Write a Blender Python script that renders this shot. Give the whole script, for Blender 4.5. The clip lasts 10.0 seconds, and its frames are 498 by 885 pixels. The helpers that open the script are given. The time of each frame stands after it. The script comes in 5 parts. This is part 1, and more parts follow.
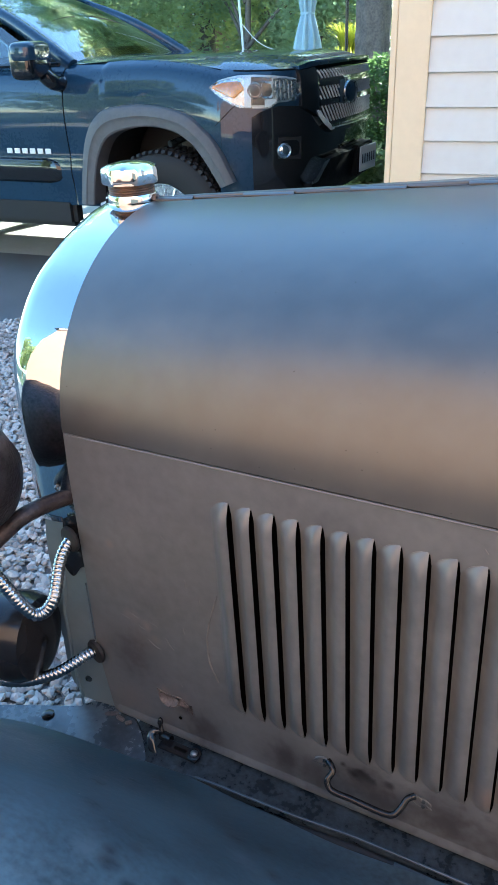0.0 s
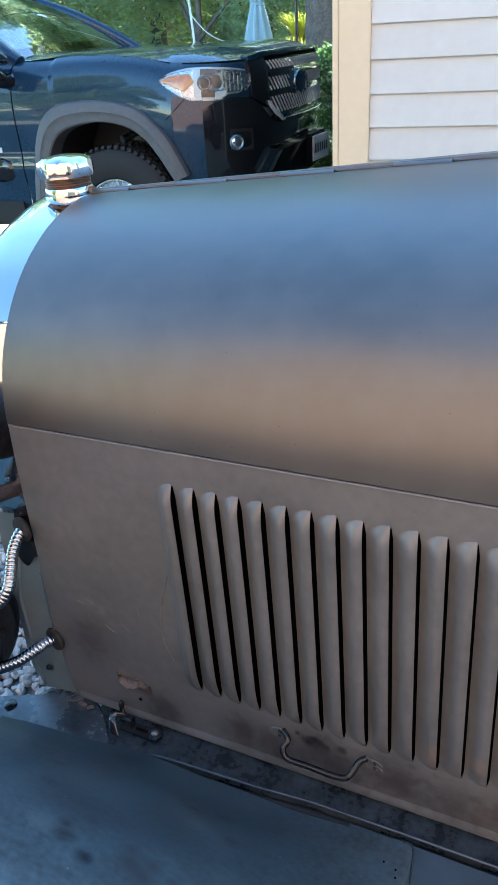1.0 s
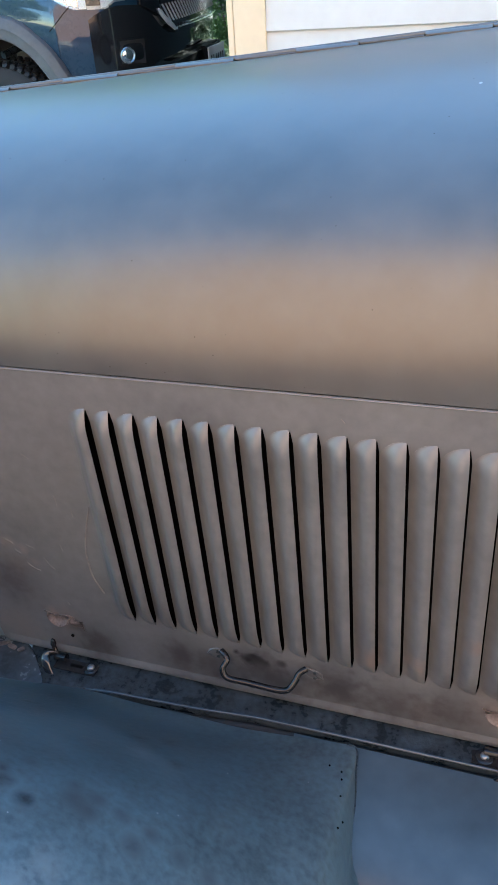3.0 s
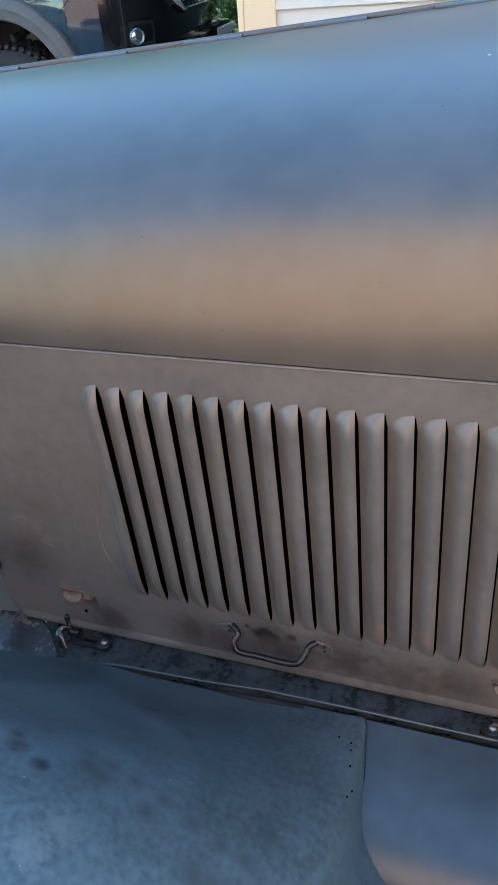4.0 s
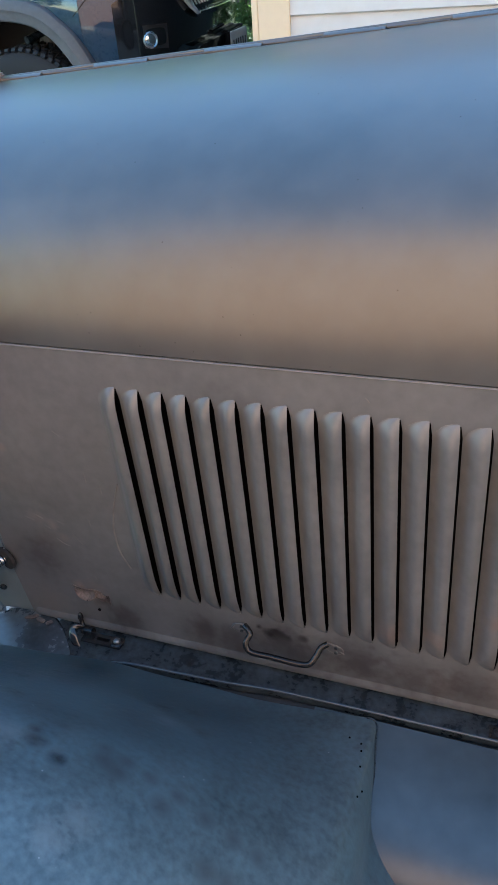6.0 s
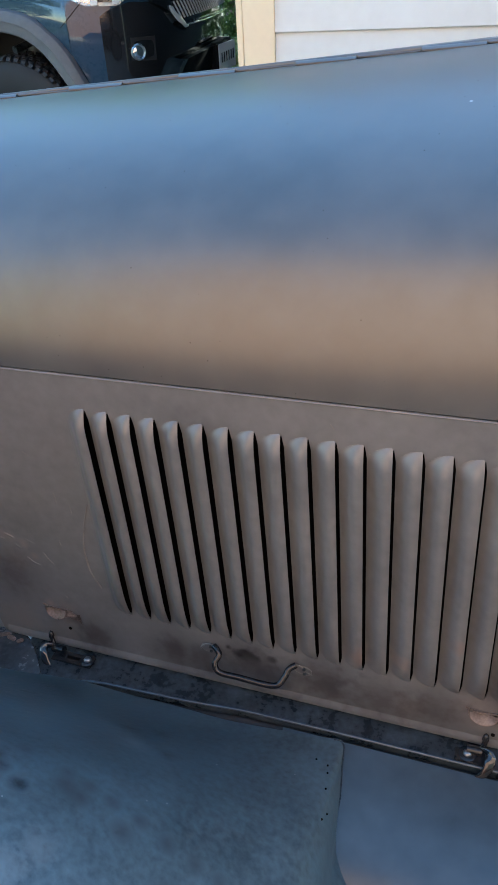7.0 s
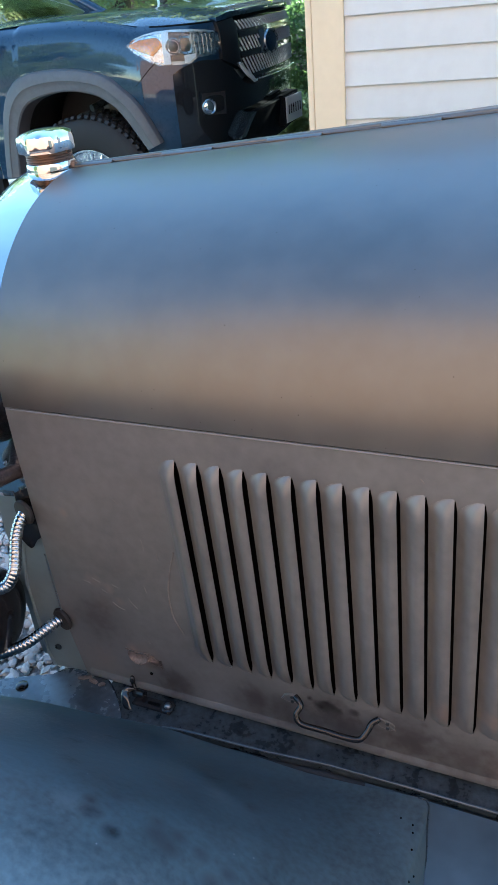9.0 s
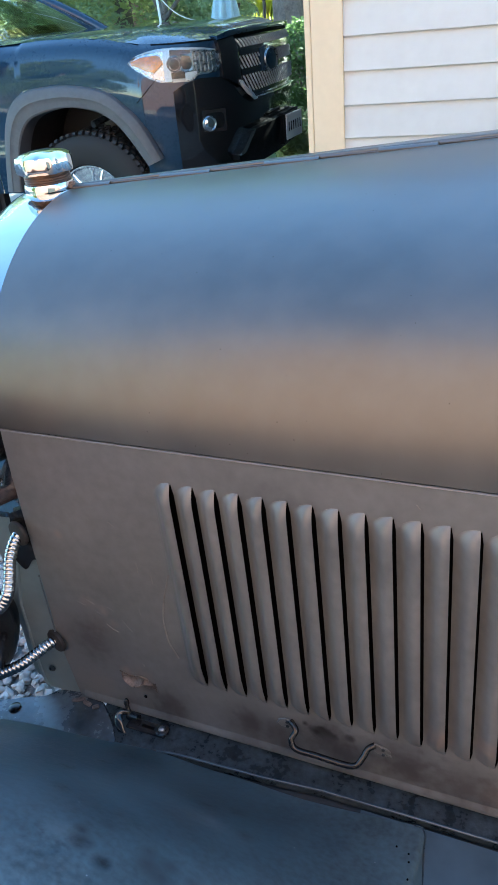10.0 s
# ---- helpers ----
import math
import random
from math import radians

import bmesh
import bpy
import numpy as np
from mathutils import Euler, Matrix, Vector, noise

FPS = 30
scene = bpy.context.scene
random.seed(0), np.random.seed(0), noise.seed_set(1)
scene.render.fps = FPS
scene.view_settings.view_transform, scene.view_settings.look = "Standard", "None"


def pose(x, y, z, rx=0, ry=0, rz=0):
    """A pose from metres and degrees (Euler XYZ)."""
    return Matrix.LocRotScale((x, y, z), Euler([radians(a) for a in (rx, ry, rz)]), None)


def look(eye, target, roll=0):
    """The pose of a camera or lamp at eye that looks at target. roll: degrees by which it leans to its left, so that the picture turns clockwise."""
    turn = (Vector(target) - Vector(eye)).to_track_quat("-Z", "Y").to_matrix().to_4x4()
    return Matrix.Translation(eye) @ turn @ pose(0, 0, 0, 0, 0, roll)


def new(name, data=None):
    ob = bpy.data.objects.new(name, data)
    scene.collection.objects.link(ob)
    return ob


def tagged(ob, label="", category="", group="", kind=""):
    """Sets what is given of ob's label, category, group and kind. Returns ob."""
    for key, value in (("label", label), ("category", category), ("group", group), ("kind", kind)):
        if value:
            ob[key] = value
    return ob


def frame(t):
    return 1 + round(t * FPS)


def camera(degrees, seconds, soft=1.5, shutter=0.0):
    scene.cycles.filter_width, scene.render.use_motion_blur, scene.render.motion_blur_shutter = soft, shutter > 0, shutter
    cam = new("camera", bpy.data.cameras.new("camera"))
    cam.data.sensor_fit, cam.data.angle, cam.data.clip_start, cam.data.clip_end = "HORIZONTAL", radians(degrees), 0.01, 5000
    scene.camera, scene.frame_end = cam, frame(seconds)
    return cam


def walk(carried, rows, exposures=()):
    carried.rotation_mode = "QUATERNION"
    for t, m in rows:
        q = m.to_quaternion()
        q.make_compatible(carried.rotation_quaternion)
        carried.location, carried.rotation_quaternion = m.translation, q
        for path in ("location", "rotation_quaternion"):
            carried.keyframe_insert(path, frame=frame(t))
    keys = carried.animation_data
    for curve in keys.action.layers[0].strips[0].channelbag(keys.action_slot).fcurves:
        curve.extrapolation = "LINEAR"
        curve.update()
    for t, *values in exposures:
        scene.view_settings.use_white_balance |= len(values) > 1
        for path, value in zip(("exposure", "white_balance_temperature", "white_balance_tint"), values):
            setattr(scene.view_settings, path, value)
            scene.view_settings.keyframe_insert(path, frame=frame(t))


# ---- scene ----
cam = camera(36.1, 10.0, 1.6)
# the old car stands a touch nose down; its own frame is used for the car and for the walk
CAR = pose(0, 0, 0.068, 0, -1.65, 0)
PATH = [
    (0, (0.269, -0.886, 1.249), (-0.401, 0.763, 0.336), -3.7),
    (0.5, (0.293, -0.893, 1.233), (-0.333, 0.762, 0.301), -5.0),
    (1, (0.308, -0.9, 1.245), (-0.291, 0.766, 0.312), -5.2),
    (1.5, (0.318, -0.889, 1.242), (-0.209, 0.798, 0.306), -4.9),
    (2, (0.309, -0.872, 1.233), (-0.085, 0.839, 0.274), -3.5),
    (2.5, (0.31, -0.87, 1.225), (-0.074, 0.788, 0.176), -5.5),
    (3, (0.299, -0.878, 1.213), (-0.088, 0.744, 0.109), -6.1),
    (4.5, (0.304, -0.897, 1.209), (-0.125, 0.693, 0.074), -7.1),
    (5, (0.292, -0.907, 1.211), (-0.142, 0.685, 0.081), -6.9),
    (6.5, (0.305, -0.894, 1.223), (-0.117, 0.707, 0.1), -6.2),
    (7, (0.315, -0.891, 1.23), (-0.086, 0.723, 0.118), -5.4),
    (7.5, (0.314, -0.887, 1.227), (-0.114, 0.732, 0.132), -5.6),
    (8, (0.292, -0.888, 1.229), (-0.224, 0.726, 0.166), -7.0),
    (8.5, (0.3, -0.891, 1.239), (-0.243, 0.73, 0.202), -7.4),
    (9, (0.291, -0.901, 1.249), (-0.266, 0.734, 0.241), -7.5),
    (9.5, (0.288, -0.895, 1.25), (-0.27, 0.749, 0.257), -7.5),
    (10, (0.293, -0.892, 1.256), (-0.263, 0.761, 0.277), -7.1),
]
walk(cam, [(t, CAR @ look(eye, target, roll)) for t, eye, target, roll in PATH], [(0, 3.34, 5580, -4.5), (1.5, 3.21, 5600, -4.5), (2.0, 3.24, 5760, -4.5), (2.5, 3.41, 5720, -4.5), (3.0, 3.63, 5800, -4.5), (4.5, 3.32, 5820, -4.5), (6.5, 3.29, 5780, -4.5), (8, 3.40, 5680, -4.5), (8.5, 3.25, 5620, -4.5), (10, 3.32, 5600, -4.5)])

# ---- light ----
SUN_ELEV, SUN_AZ = 26.0, 14.0          # degrees; azimuth from +y towards +x
world = bpy.data.worlds.new("sky")
scene.world = world
world.use_nodes = True
sky = world.node_tree.nodes.new("ShaderNodeTexSky")
sky.sky_type, sky.sun_disc = "NISHITA", False
sky.sun_elevation, sky.sun_rotation = radians(SUN_ELEV), radians(SUN_AZ)
sky.air_density, sky.dust_density, sky.ozone_density = 1.0, 0.15, 2.0
bg = world.node_tree.nodes["Background"]
world.node_tree.links.new(sky.outputs[0], bg.inputs[0])
bg.inputs[1].default_value = 0.09
sun = new("sun", bpy.data.lights.new("sun", "SUN"))
sun.data.energy, sun.data.angle, sun.data.color = 4.0, radians(0.5), (1.0, 0.93, 0.82)
_sd = Vector((math.sin(radians(SUN_AZ)) * math.cos(radians(SUN_ELEV)), math.cos(radians(SUN_AZ)) * math.cos(radians(SUN_ELEV)), math.sin(radians(SUN_ELEV))))
sun.matrix_world = look(_sd * 40, (0, 0, 0))


# ---- materials ----
def material(name, base, rough=0.5, metal=0.0, vary=0.25, scale=6.0, fine=60.0, bump=0.0, bump_scale=200.0, coat=0.0, tint=None, rvary=0.1, per_object=0.0, spec=0.5, dots=None, ior=1.45, coat_rough=0.03, sharp=0.17, smudge_shade=None, svary=0.0, specks=None, fmix=0.4, island=0.0):
    """A Principled surface: base colour varied at two scales, roughness varied, fine relief."""
    m = bpy.data.materials.new(name)
    m.use_nodes = True
    nt = m.node_tree
    N, L = nt.nodes, nt.links
    b = N["Principled BSDF"]
    co = N.new("ShaderNodeTexCoord")
    big = N.new("ShaderNodeTexNoise")
    big.inputs["Scale"].default_value, big.inputs["Detail"].default_value = scale, 5
    small = N.new("ShaderNodeTexNoise")
    small.inputs["Scale"].default_value, small.inputs["Detail"].default_value = fine, 4
    for n in (big, small):
        L.new(co.outputs["Object"], n.inputs["Vector"])
    mix = N.new("ShaderNodeMix")
    mix.inputs[0].default_value = fmix
    L.new(big.outputs[0], mix.inputs[2])
    L.new(small.outputs[0], mix.inputs[3])
    ramp = N.new("ShaderNodeValToRGB")
    lo = tint or tuple(c * (1 - vary) for c in base)
    hi = tuple(min(1, c * (1 + vary)) for c in base)
    ramp.color_ramp.elements[0].position, ramp.color_ramp.elements[1].position = 0.5 - sharp, 0.5 + sharp
    ramp.color_ramp.elements[0].color, ramp.color_ramp.elements[1].color = (*lo, 1), (*hi, 1)
    L.new(mix.outputs[0], ramp.inputs[0])
    col = ramp.outputs[0]
    if dots:
        vo = N.new("ShaderNodeTexVoronoi")
        vo.inputs["Scale"].default_value = dots[0]
        L.new(co.outputs["Object"], vo.inputs["Vector"])
        th = N.new("ShaderNodeValToRGB")
        th.color_ramp.elements[0].position, th.color_ramp.elements[1].position = dots[1], dots[1] * 1.6
        th.color_ramp.elements[0].color, th.color_ramp.elements[1].color = (1, 1, 1, 1), (0, 0, 0, 1)
        L.new(vo.outputs["Distance"], th.inputs[0])
        dm = N.new("ShaderNodeMix")
        dm.data_type = "RGBA"
        dm.inputs[7].default_value = (*dots[2], 1)
        L.new(th.outputs[0], dm.inputs[0])
        L.new(col, dm.inputs[6])
        col = dm.outputs[2]
    if specks:
        vo = N.new("ShaderNodeTexVoronoi")
        vo.inputs["Scale"].default_value = specks[0]
        L.new(co.outputs["Object"], vo.inputs["Vector"])
        th = N.new("ShaderNodeMapRange")
        th.inputs[1].default_value, th.inputs[2].default_value = specks[1], specks[1] * 1.7
        th.inputs[3].default_value, th.inputs[4].default_value = 1.0, 0.0
        L.new(vo.outputs["Distance"], th.inputs[0])
        dm = N.new("ShaderNodeMix")
        dm.data_type = "RGBA"
        dm.inputs[7].default_value = (*specks[2], 1)
        L.new(th.outputs[0], dm.inputs[0])
        L.new(col, dm.inputs[6])
        col = dm.outputs[2]
    gloss = None
    if svary:
        gm = N.new("ShaderNodeMapRange")
        gm.inputs[1].default_value, gm.inputs[2].default_value = 0.5 - sharp, 0.5 + sharp
        gm.inputs[3].default_value, gm.inputs[4].default_value = spec * (1 - svary), spec * (1 + svary)
        L.new(mix.outputs[0], gm.inputs[0])
        gloss = gm.outputs[0]
    if specks:
        gk = N.new("ShaderNodeMix")
        gk.inputs[2].default_value, gk.inputs[3].default_value = spec, 0.2
        if gloss:
            L.new(gloss, gk.inputs[2])
        L.new(th.outputs[0], gk.inputs[0])
        gloss = gk.outputs[0]
    for px, py, pz, rad, tone, sheen in smudge_shade or ():
        # a patch with a ragged edge: grease, scuff or painted-in shade
        sub = N.new("ShaderNodeVectorMath")
        sub.operation = "DISTANCE"
        sub.inputs[1].default_value = (px, py, pz)
        L.new(co.outputs["Object"], sub.inputs[0])
        add = N.new("ShaderNodeMath")
        add.operation = "MULTIPLY_ADD"
        add.inputs[1].default_value = -rad * 1.6
        L.new(small.outputs[0], add.inputs[0])
        L.new(sub.outputs["Value"], add.inputs[2])
        mp = N.new("ShaderNodeMapRange")
        mp.inputs[1].default_value, mp.inputs[2].default_value = -rad * 0.65, rad * 0.45
        mp.inputs[3].default_value, mp.inputs[4].default_value = 0.8, 0.0
        L.new(add.outputs[0], mp.inputs[0])
        sm = N.new("ShaderNodeMix")
        sm.data_type = "RGBA"
        sm.inputs[7].default_value = (*tone, 1)
        L.new(mp.outputs[0], sm.inputs[0])
        L.new(col, sm.inputs[6])
        col = sm.outputs[2]
        gk = N.new("ShaderNodeMix")
        gk.inputs[2].default_value, gk.inputs[3].default_value = spec, spec * sheen
        if gloss:
            L.new(gloss, gk.inputs[2])
        L.new(mp.outputs[0], gk.inputs[0])
        gloss = gk.outputs[0]
    if island:
        geo = N.new("ShaderNodeNewGeometry")
        mr = N.new("ShaderNodeMapRange")
        mr.inputs[3].default_value, mr.inputs[4].default_value = 1 - island, 1 + island
        L.new(geo.outputs["Random Per Island"], mr.inputs[0])
        hs = N.new("ShaderNodeHueSaturation")
        L.new(mr.outputs[0], hs.inputs["Value"])
        L.new(col, hs.inputs["Color"])
        col = hs.outputs[0]
    if per_object:
        info = N.new("ShaderNodeObjectInfo")
        mr = N.new("ShaderNodeMapRange")
        mr.inputs[3].default_value, mr.inputs[4].default_value = 1 - per_object, 1 + per_object
        L.new(info.outputs["Random"], mr.inputs[0])
        hs = N.new("ShaderNodeHueSaturation")
        L.new(mr.outputs[0], hs.inputs["Value"])
        L.new(col, hs.inputs["Color"])
        col = hs.outputs[0]
    L.new(col, b.inputs["Base Color"])
    rr = N.new("ShaderNodeMapRange")
    rr.inputs[3].default_value, rr.inputs[4].default_value = max(0.02, rough - rvary), min(1, rough + rvary)
    rr.inputs[1].default_value, rr.inputs[2].default_value = 0.5 - sharp, 0.5 + sharp
    L.new(mix.outputs[0], rr.inputs[0])
    L.new(rr.outputs[0], b.inputs["Roughness"])
    b.inputs["Metallic"].default_value = metal
    b.inputs["Specular IOR Level"].default_value = spec
    if gloss:
        L.new(gloss, b.inputs["Specular IOR Level"])
    b.inputs["Coat Weight"].default_value = coat
    b.inputs["Coat Roughness"].default_value = coat_rough
    b.inputs["IOR"].default_value = ior
    if bump:
        bn = N.new("ShaderNodeTexNoise")
        bn.inputs["Scale"].default_value, bn.inputs["Detail"].default_value = bump_scale, 4
        L.new(co.outputs["Object"], bn.inputs["Vector"])
        bp = N.new("ShaderNodeBump")
        bp.inputs["Strength"].default_value, bp.inputs["Distance"].default_value = bump, 0.01
        L.new(bn.outputs[0], bp.inputs["Height"])
        L.new(bp.outputs[0], b.inputs["Normal"])
    return m


def glass(name, tint=(0.9, 0.95, 0.95), rough=0.0, ior=1.45):
    m = bpy.data.materials.new(name)
    m.use_nodes = True
    b = m.node_tree.nodes["Principled BSDF"]
    b.inputs["Base Color"].default_value = (*tint, 1)
    b.inputs["Roughness"].default_value = rough
    b.inputs["Transmission Weight"].default_value = 1.0
    b.inputs["IOR"].default_value = ior
    return m


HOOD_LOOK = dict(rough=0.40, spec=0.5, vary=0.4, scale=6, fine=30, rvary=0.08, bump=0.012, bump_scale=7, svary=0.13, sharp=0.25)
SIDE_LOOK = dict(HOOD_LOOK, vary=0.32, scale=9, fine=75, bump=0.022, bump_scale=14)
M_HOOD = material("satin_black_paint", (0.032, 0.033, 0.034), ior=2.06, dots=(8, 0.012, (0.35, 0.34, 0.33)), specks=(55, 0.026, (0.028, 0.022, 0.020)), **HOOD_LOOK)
# reflections tinted to bring the mirrored sky nearer teal
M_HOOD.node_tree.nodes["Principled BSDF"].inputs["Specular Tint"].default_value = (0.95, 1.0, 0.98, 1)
# the hood top's paint again, its base lightened for light on the side
M_SIDE = material("scuffed_lightened_black_paint", (0.115, 0.122, 0.127), ior=1.68, dots=(9, 0.012, (0.26, 0.22, 0.20)), smudge_shade=[
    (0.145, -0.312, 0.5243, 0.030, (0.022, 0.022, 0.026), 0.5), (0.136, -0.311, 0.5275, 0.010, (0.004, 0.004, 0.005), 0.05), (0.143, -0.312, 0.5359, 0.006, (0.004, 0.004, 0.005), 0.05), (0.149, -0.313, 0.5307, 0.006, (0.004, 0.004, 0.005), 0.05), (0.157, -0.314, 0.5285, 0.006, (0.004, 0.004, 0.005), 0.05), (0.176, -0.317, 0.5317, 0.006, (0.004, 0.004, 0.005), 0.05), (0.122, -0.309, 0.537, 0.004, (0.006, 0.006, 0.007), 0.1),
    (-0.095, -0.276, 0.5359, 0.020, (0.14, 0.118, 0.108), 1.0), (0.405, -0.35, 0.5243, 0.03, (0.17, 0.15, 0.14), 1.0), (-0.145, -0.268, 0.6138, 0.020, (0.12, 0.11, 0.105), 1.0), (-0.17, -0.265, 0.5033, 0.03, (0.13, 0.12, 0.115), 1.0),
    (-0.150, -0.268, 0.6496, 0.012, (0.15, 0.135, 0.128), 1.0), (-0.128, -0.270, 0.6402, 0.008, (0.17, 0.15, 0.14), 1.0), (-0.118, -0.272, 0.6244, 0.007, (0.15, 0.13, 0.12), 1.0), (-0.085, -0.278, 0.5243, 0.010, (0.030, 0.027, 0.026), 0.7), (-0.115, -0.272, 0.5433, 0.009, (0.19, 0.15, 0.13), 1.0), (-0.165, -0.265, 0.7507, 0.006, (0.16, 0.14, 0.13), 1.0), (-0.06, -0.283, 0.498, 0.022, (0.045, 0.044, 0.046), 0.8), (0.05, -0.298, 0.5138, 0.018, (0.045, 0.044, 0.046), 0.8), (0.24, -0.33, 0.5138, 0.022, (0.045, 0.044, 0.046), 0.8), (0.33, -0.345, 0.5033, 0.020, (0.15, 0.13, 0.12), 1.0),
    # dark row along the panel's foot: part soot, part painted-in dark reflection
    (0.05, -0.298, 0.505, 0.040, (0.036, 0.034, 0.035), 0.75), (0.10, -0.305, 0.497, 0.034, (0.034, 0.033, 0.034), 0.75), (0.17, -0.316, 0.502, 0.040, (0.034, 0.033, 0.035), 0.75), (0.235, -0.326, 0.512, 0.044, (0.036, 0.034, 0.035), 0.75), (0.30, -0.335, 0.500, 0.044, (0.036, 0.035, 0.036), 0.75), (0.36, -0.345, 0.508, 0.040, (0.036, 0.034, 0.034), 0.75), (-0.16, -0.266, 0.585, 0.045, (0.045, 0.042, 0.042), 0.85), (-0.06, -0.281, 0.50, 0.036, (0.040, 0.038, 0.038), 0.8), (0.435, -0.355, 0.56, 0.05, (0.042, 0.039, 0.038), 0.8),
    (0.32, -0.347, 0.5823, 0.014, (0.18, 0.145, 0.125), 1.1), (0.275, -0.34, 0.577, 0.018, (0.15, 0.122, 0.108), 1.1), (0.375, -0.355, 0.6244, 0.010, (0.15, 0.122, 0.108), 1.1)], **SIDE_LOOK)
# marks on the fender: a long dark streak along its crease, brown stains, pale patches
FENDER_STREAK = [(0.0, -0.537, 0.650), (0.040, -0.547, 0.636), (0.060, -0.551, 0.628), (0.081, -0.557, 0.618), (0.106, -0.563, 0.605), (0.131, -0.572, 0.592), (0.155, -0.577, 0.575), (0.176, -0.581, 0.561)]
FENDER_PATCH = [(0.039, -0.426, 0.532), (0.069, -0.418, 0.516), (0.092, -0.457, 0.541), (0.046, -0.561, 0.643), (0.060, -0.567, 0.640), (0.143, -0.615, 0.596), (0.158, -0.617, 0.582), (0.099, -0.581, 0.620), (-0.090, -0.460, 0.608), (-0.092, -0.400, 0.540), (-0.059, -0.510, 0.650), (-0.090, -0.355, 0.492)]
FENDER_PALE = [(0.059, -0.458, 0.555), (-0.022, -0.571, 0.684), (0.055, -0.626, 0.668), (0.045, -0.650, 0.682)]
M_FEND = material("dusty_black_enamel", (0.048, 0.074, 0.088), 0.43, spec=0.5, ior=1.62, vary=0.4, scale=15, fine=140, rvary=0.10, bump=0.05, bump_scale=90, sharp=0.17, svary=0.22, fmix=0.5, dots=(34, 0.022, (0.22, 0.23, 0.24)), smudge_shade=[
    (*p, 0.0085, (0.038, 0.048, 0.056), 0.75) for p in FENDER_STREAK] + [(*p, 0.011, (0.036, 0.042, 0.048), 0.7) for p in FENDER_PATCH] + [(*p, 0.016, (0.095, 0.118, 0.130), 1.0) for p in FENDER_PALE] + [
    (0.019, -0.581, 0.671, 0.0095, (0.010, 0.010, 0.012), 0.2), (-0.005, -0.570, 0.676, 0.012, (0.022, 0.022, 0.024), 0.4), (-0.012, -0.557, 0.669, 0.007, (0.026, 0.026, 0.028), 0.5)])
M_APRON = material("smooth_black_enamel", (0.032, 0.052, 0.070), 0.38, spec=0.5, ior=1.65, vary=0.25, scale=5, fine=40, rvary=0.05, bump=0.008, bump_scale=12, svary=0.12)
M_FLANGE = material("worn_gloss_black_plate", (0.045, 0.060, 0.075), 0.27, spec=0.5, ior=1.75, vary=0.5, scale=22, fine=140, rvary=0.09, bump=0.03, bump_scale=60, svary=0.3)
M_SHELF = material("grimy_black_frame_paint", (0.020, 0.028, 0.035), 0.34, spec=0.5, vary=0.7, scale=30, fine=160, rvary=0.2, bump=0.1, bump_scale=300, svary=0.7)
M_SHIELD = material("dull_plated_steel_shield", (0.19, 0.24, 0.26), 0.36, 0.3, vary=0.12, scale=10, rvary=0.06)
M_BLACK = material("gloss_black_enamel", (0.012, 0.012, 0.013), 0.16, vary=0.2, rvary=0.06)
M_CHROME = material("polished_chrome", (0.62, 0.63, 0.65), 0.045, 1.0, vary=0.03, scale=14, rvary=0.02, bump=0.012, bump_scale=18)
M_PLATED = material("worn_plated_steel", (0.33, 0.36, 0.38), 0.3, 0.9, vary=0.25, scale=30, rvary=0.12)
M_CONDUIT = material("armoured_steel_conduit", (0.42, 0.43, 0.44), 0.2, 1.0, vary=0.2, scale=60, rvary=0.1)
M_RUST = material("rusty_brown_steel", (0.038, 0.029, 0.028), 0.42, 0.2, vary=0.85, scale=28, fine=200, bump=0.2, bump_scale=250)
# near-black for hollows: their shade is put into the colour
M_DARK = material("hollow_shade_black", (0.003, 0.003, 0.003), 0.95, vary=0.2, spec=0.1)
M_RUBBER = material("black_rubber", (0.018, 0.018, 0.019), 0.75, vary=0.25, scale=20, bump=0.1)
M_BARE = material("scuffed_bare_metal", (0.155, 0.128, 0.116), 0.42, 0.15, vary=0.5, scale=90, fine=400, rvary=0.15)
M_BRASS = material("brown_worn_thread", (0.10, 0.06, 0.04), 0.45, 0.6, vary=0.4, scale=90, rvary=0.15)
M_BOLT = material("steel_bolt_head", (0.22, 0.23, 0.24), 0.35, 0.9, vary=0.3, scale=200)
M_SIDING = material("white_painted_clapboard", (0.64, 0.685, 0.675), 0.55, vary=0.05, scale=4, fine=30, bump=0.06, bump_scale=60, per_object=0.025)
# near-black for unseen surfaces that only act through reflections
M_UNSEEN_DARK = material("unseen_dark_cladding", (0.03, 0.032, 0.03), 0.8, vary=0.3)
M_TRIM = material("cream_painted_corner_board", (0.745, 0.655, 0.465), 0.5, vary=0.04, scale=5, fine=40, bump=0.04, bump_scale=60)
M_CREAM = material("tan_sunlit_siding", (0.240, 0.132, 0.092), 0.6, vary=0.06, scale=3)
M_ASPHALT = material("grey_asphalt", (0.150, 0.145, 0.140), 0.85, vary=0.35, scale=1.2, fine=220, bump=0.5, bump_scale=400)
M_GRAVELBED = material("gravel_bed_dirt", (0.2, 0.19, 0.18), 0.95, vary=0.5, scale=40, fine=200, bump=0.6, bump_scale=150)
M_STONE = material("pale_crushed_gravel", (0.41, 0.385, 0.355), 0.85, island=0.38, vary=0.25, scale=9, fine=70, bump=0.3, bump_scale=90)
M_TRUCK = material("dark_blue_black_metallic_paint", (0.013, 0.036, 0.068), 0.28, 0.0, vary=0.15, scale=3, coat=1.0, rvary=0.03, spec=0.12)
M_TRUCK.node_tree.nodes["Principled BSDF"].inputs["Coat IOR"].default_value = 1.5
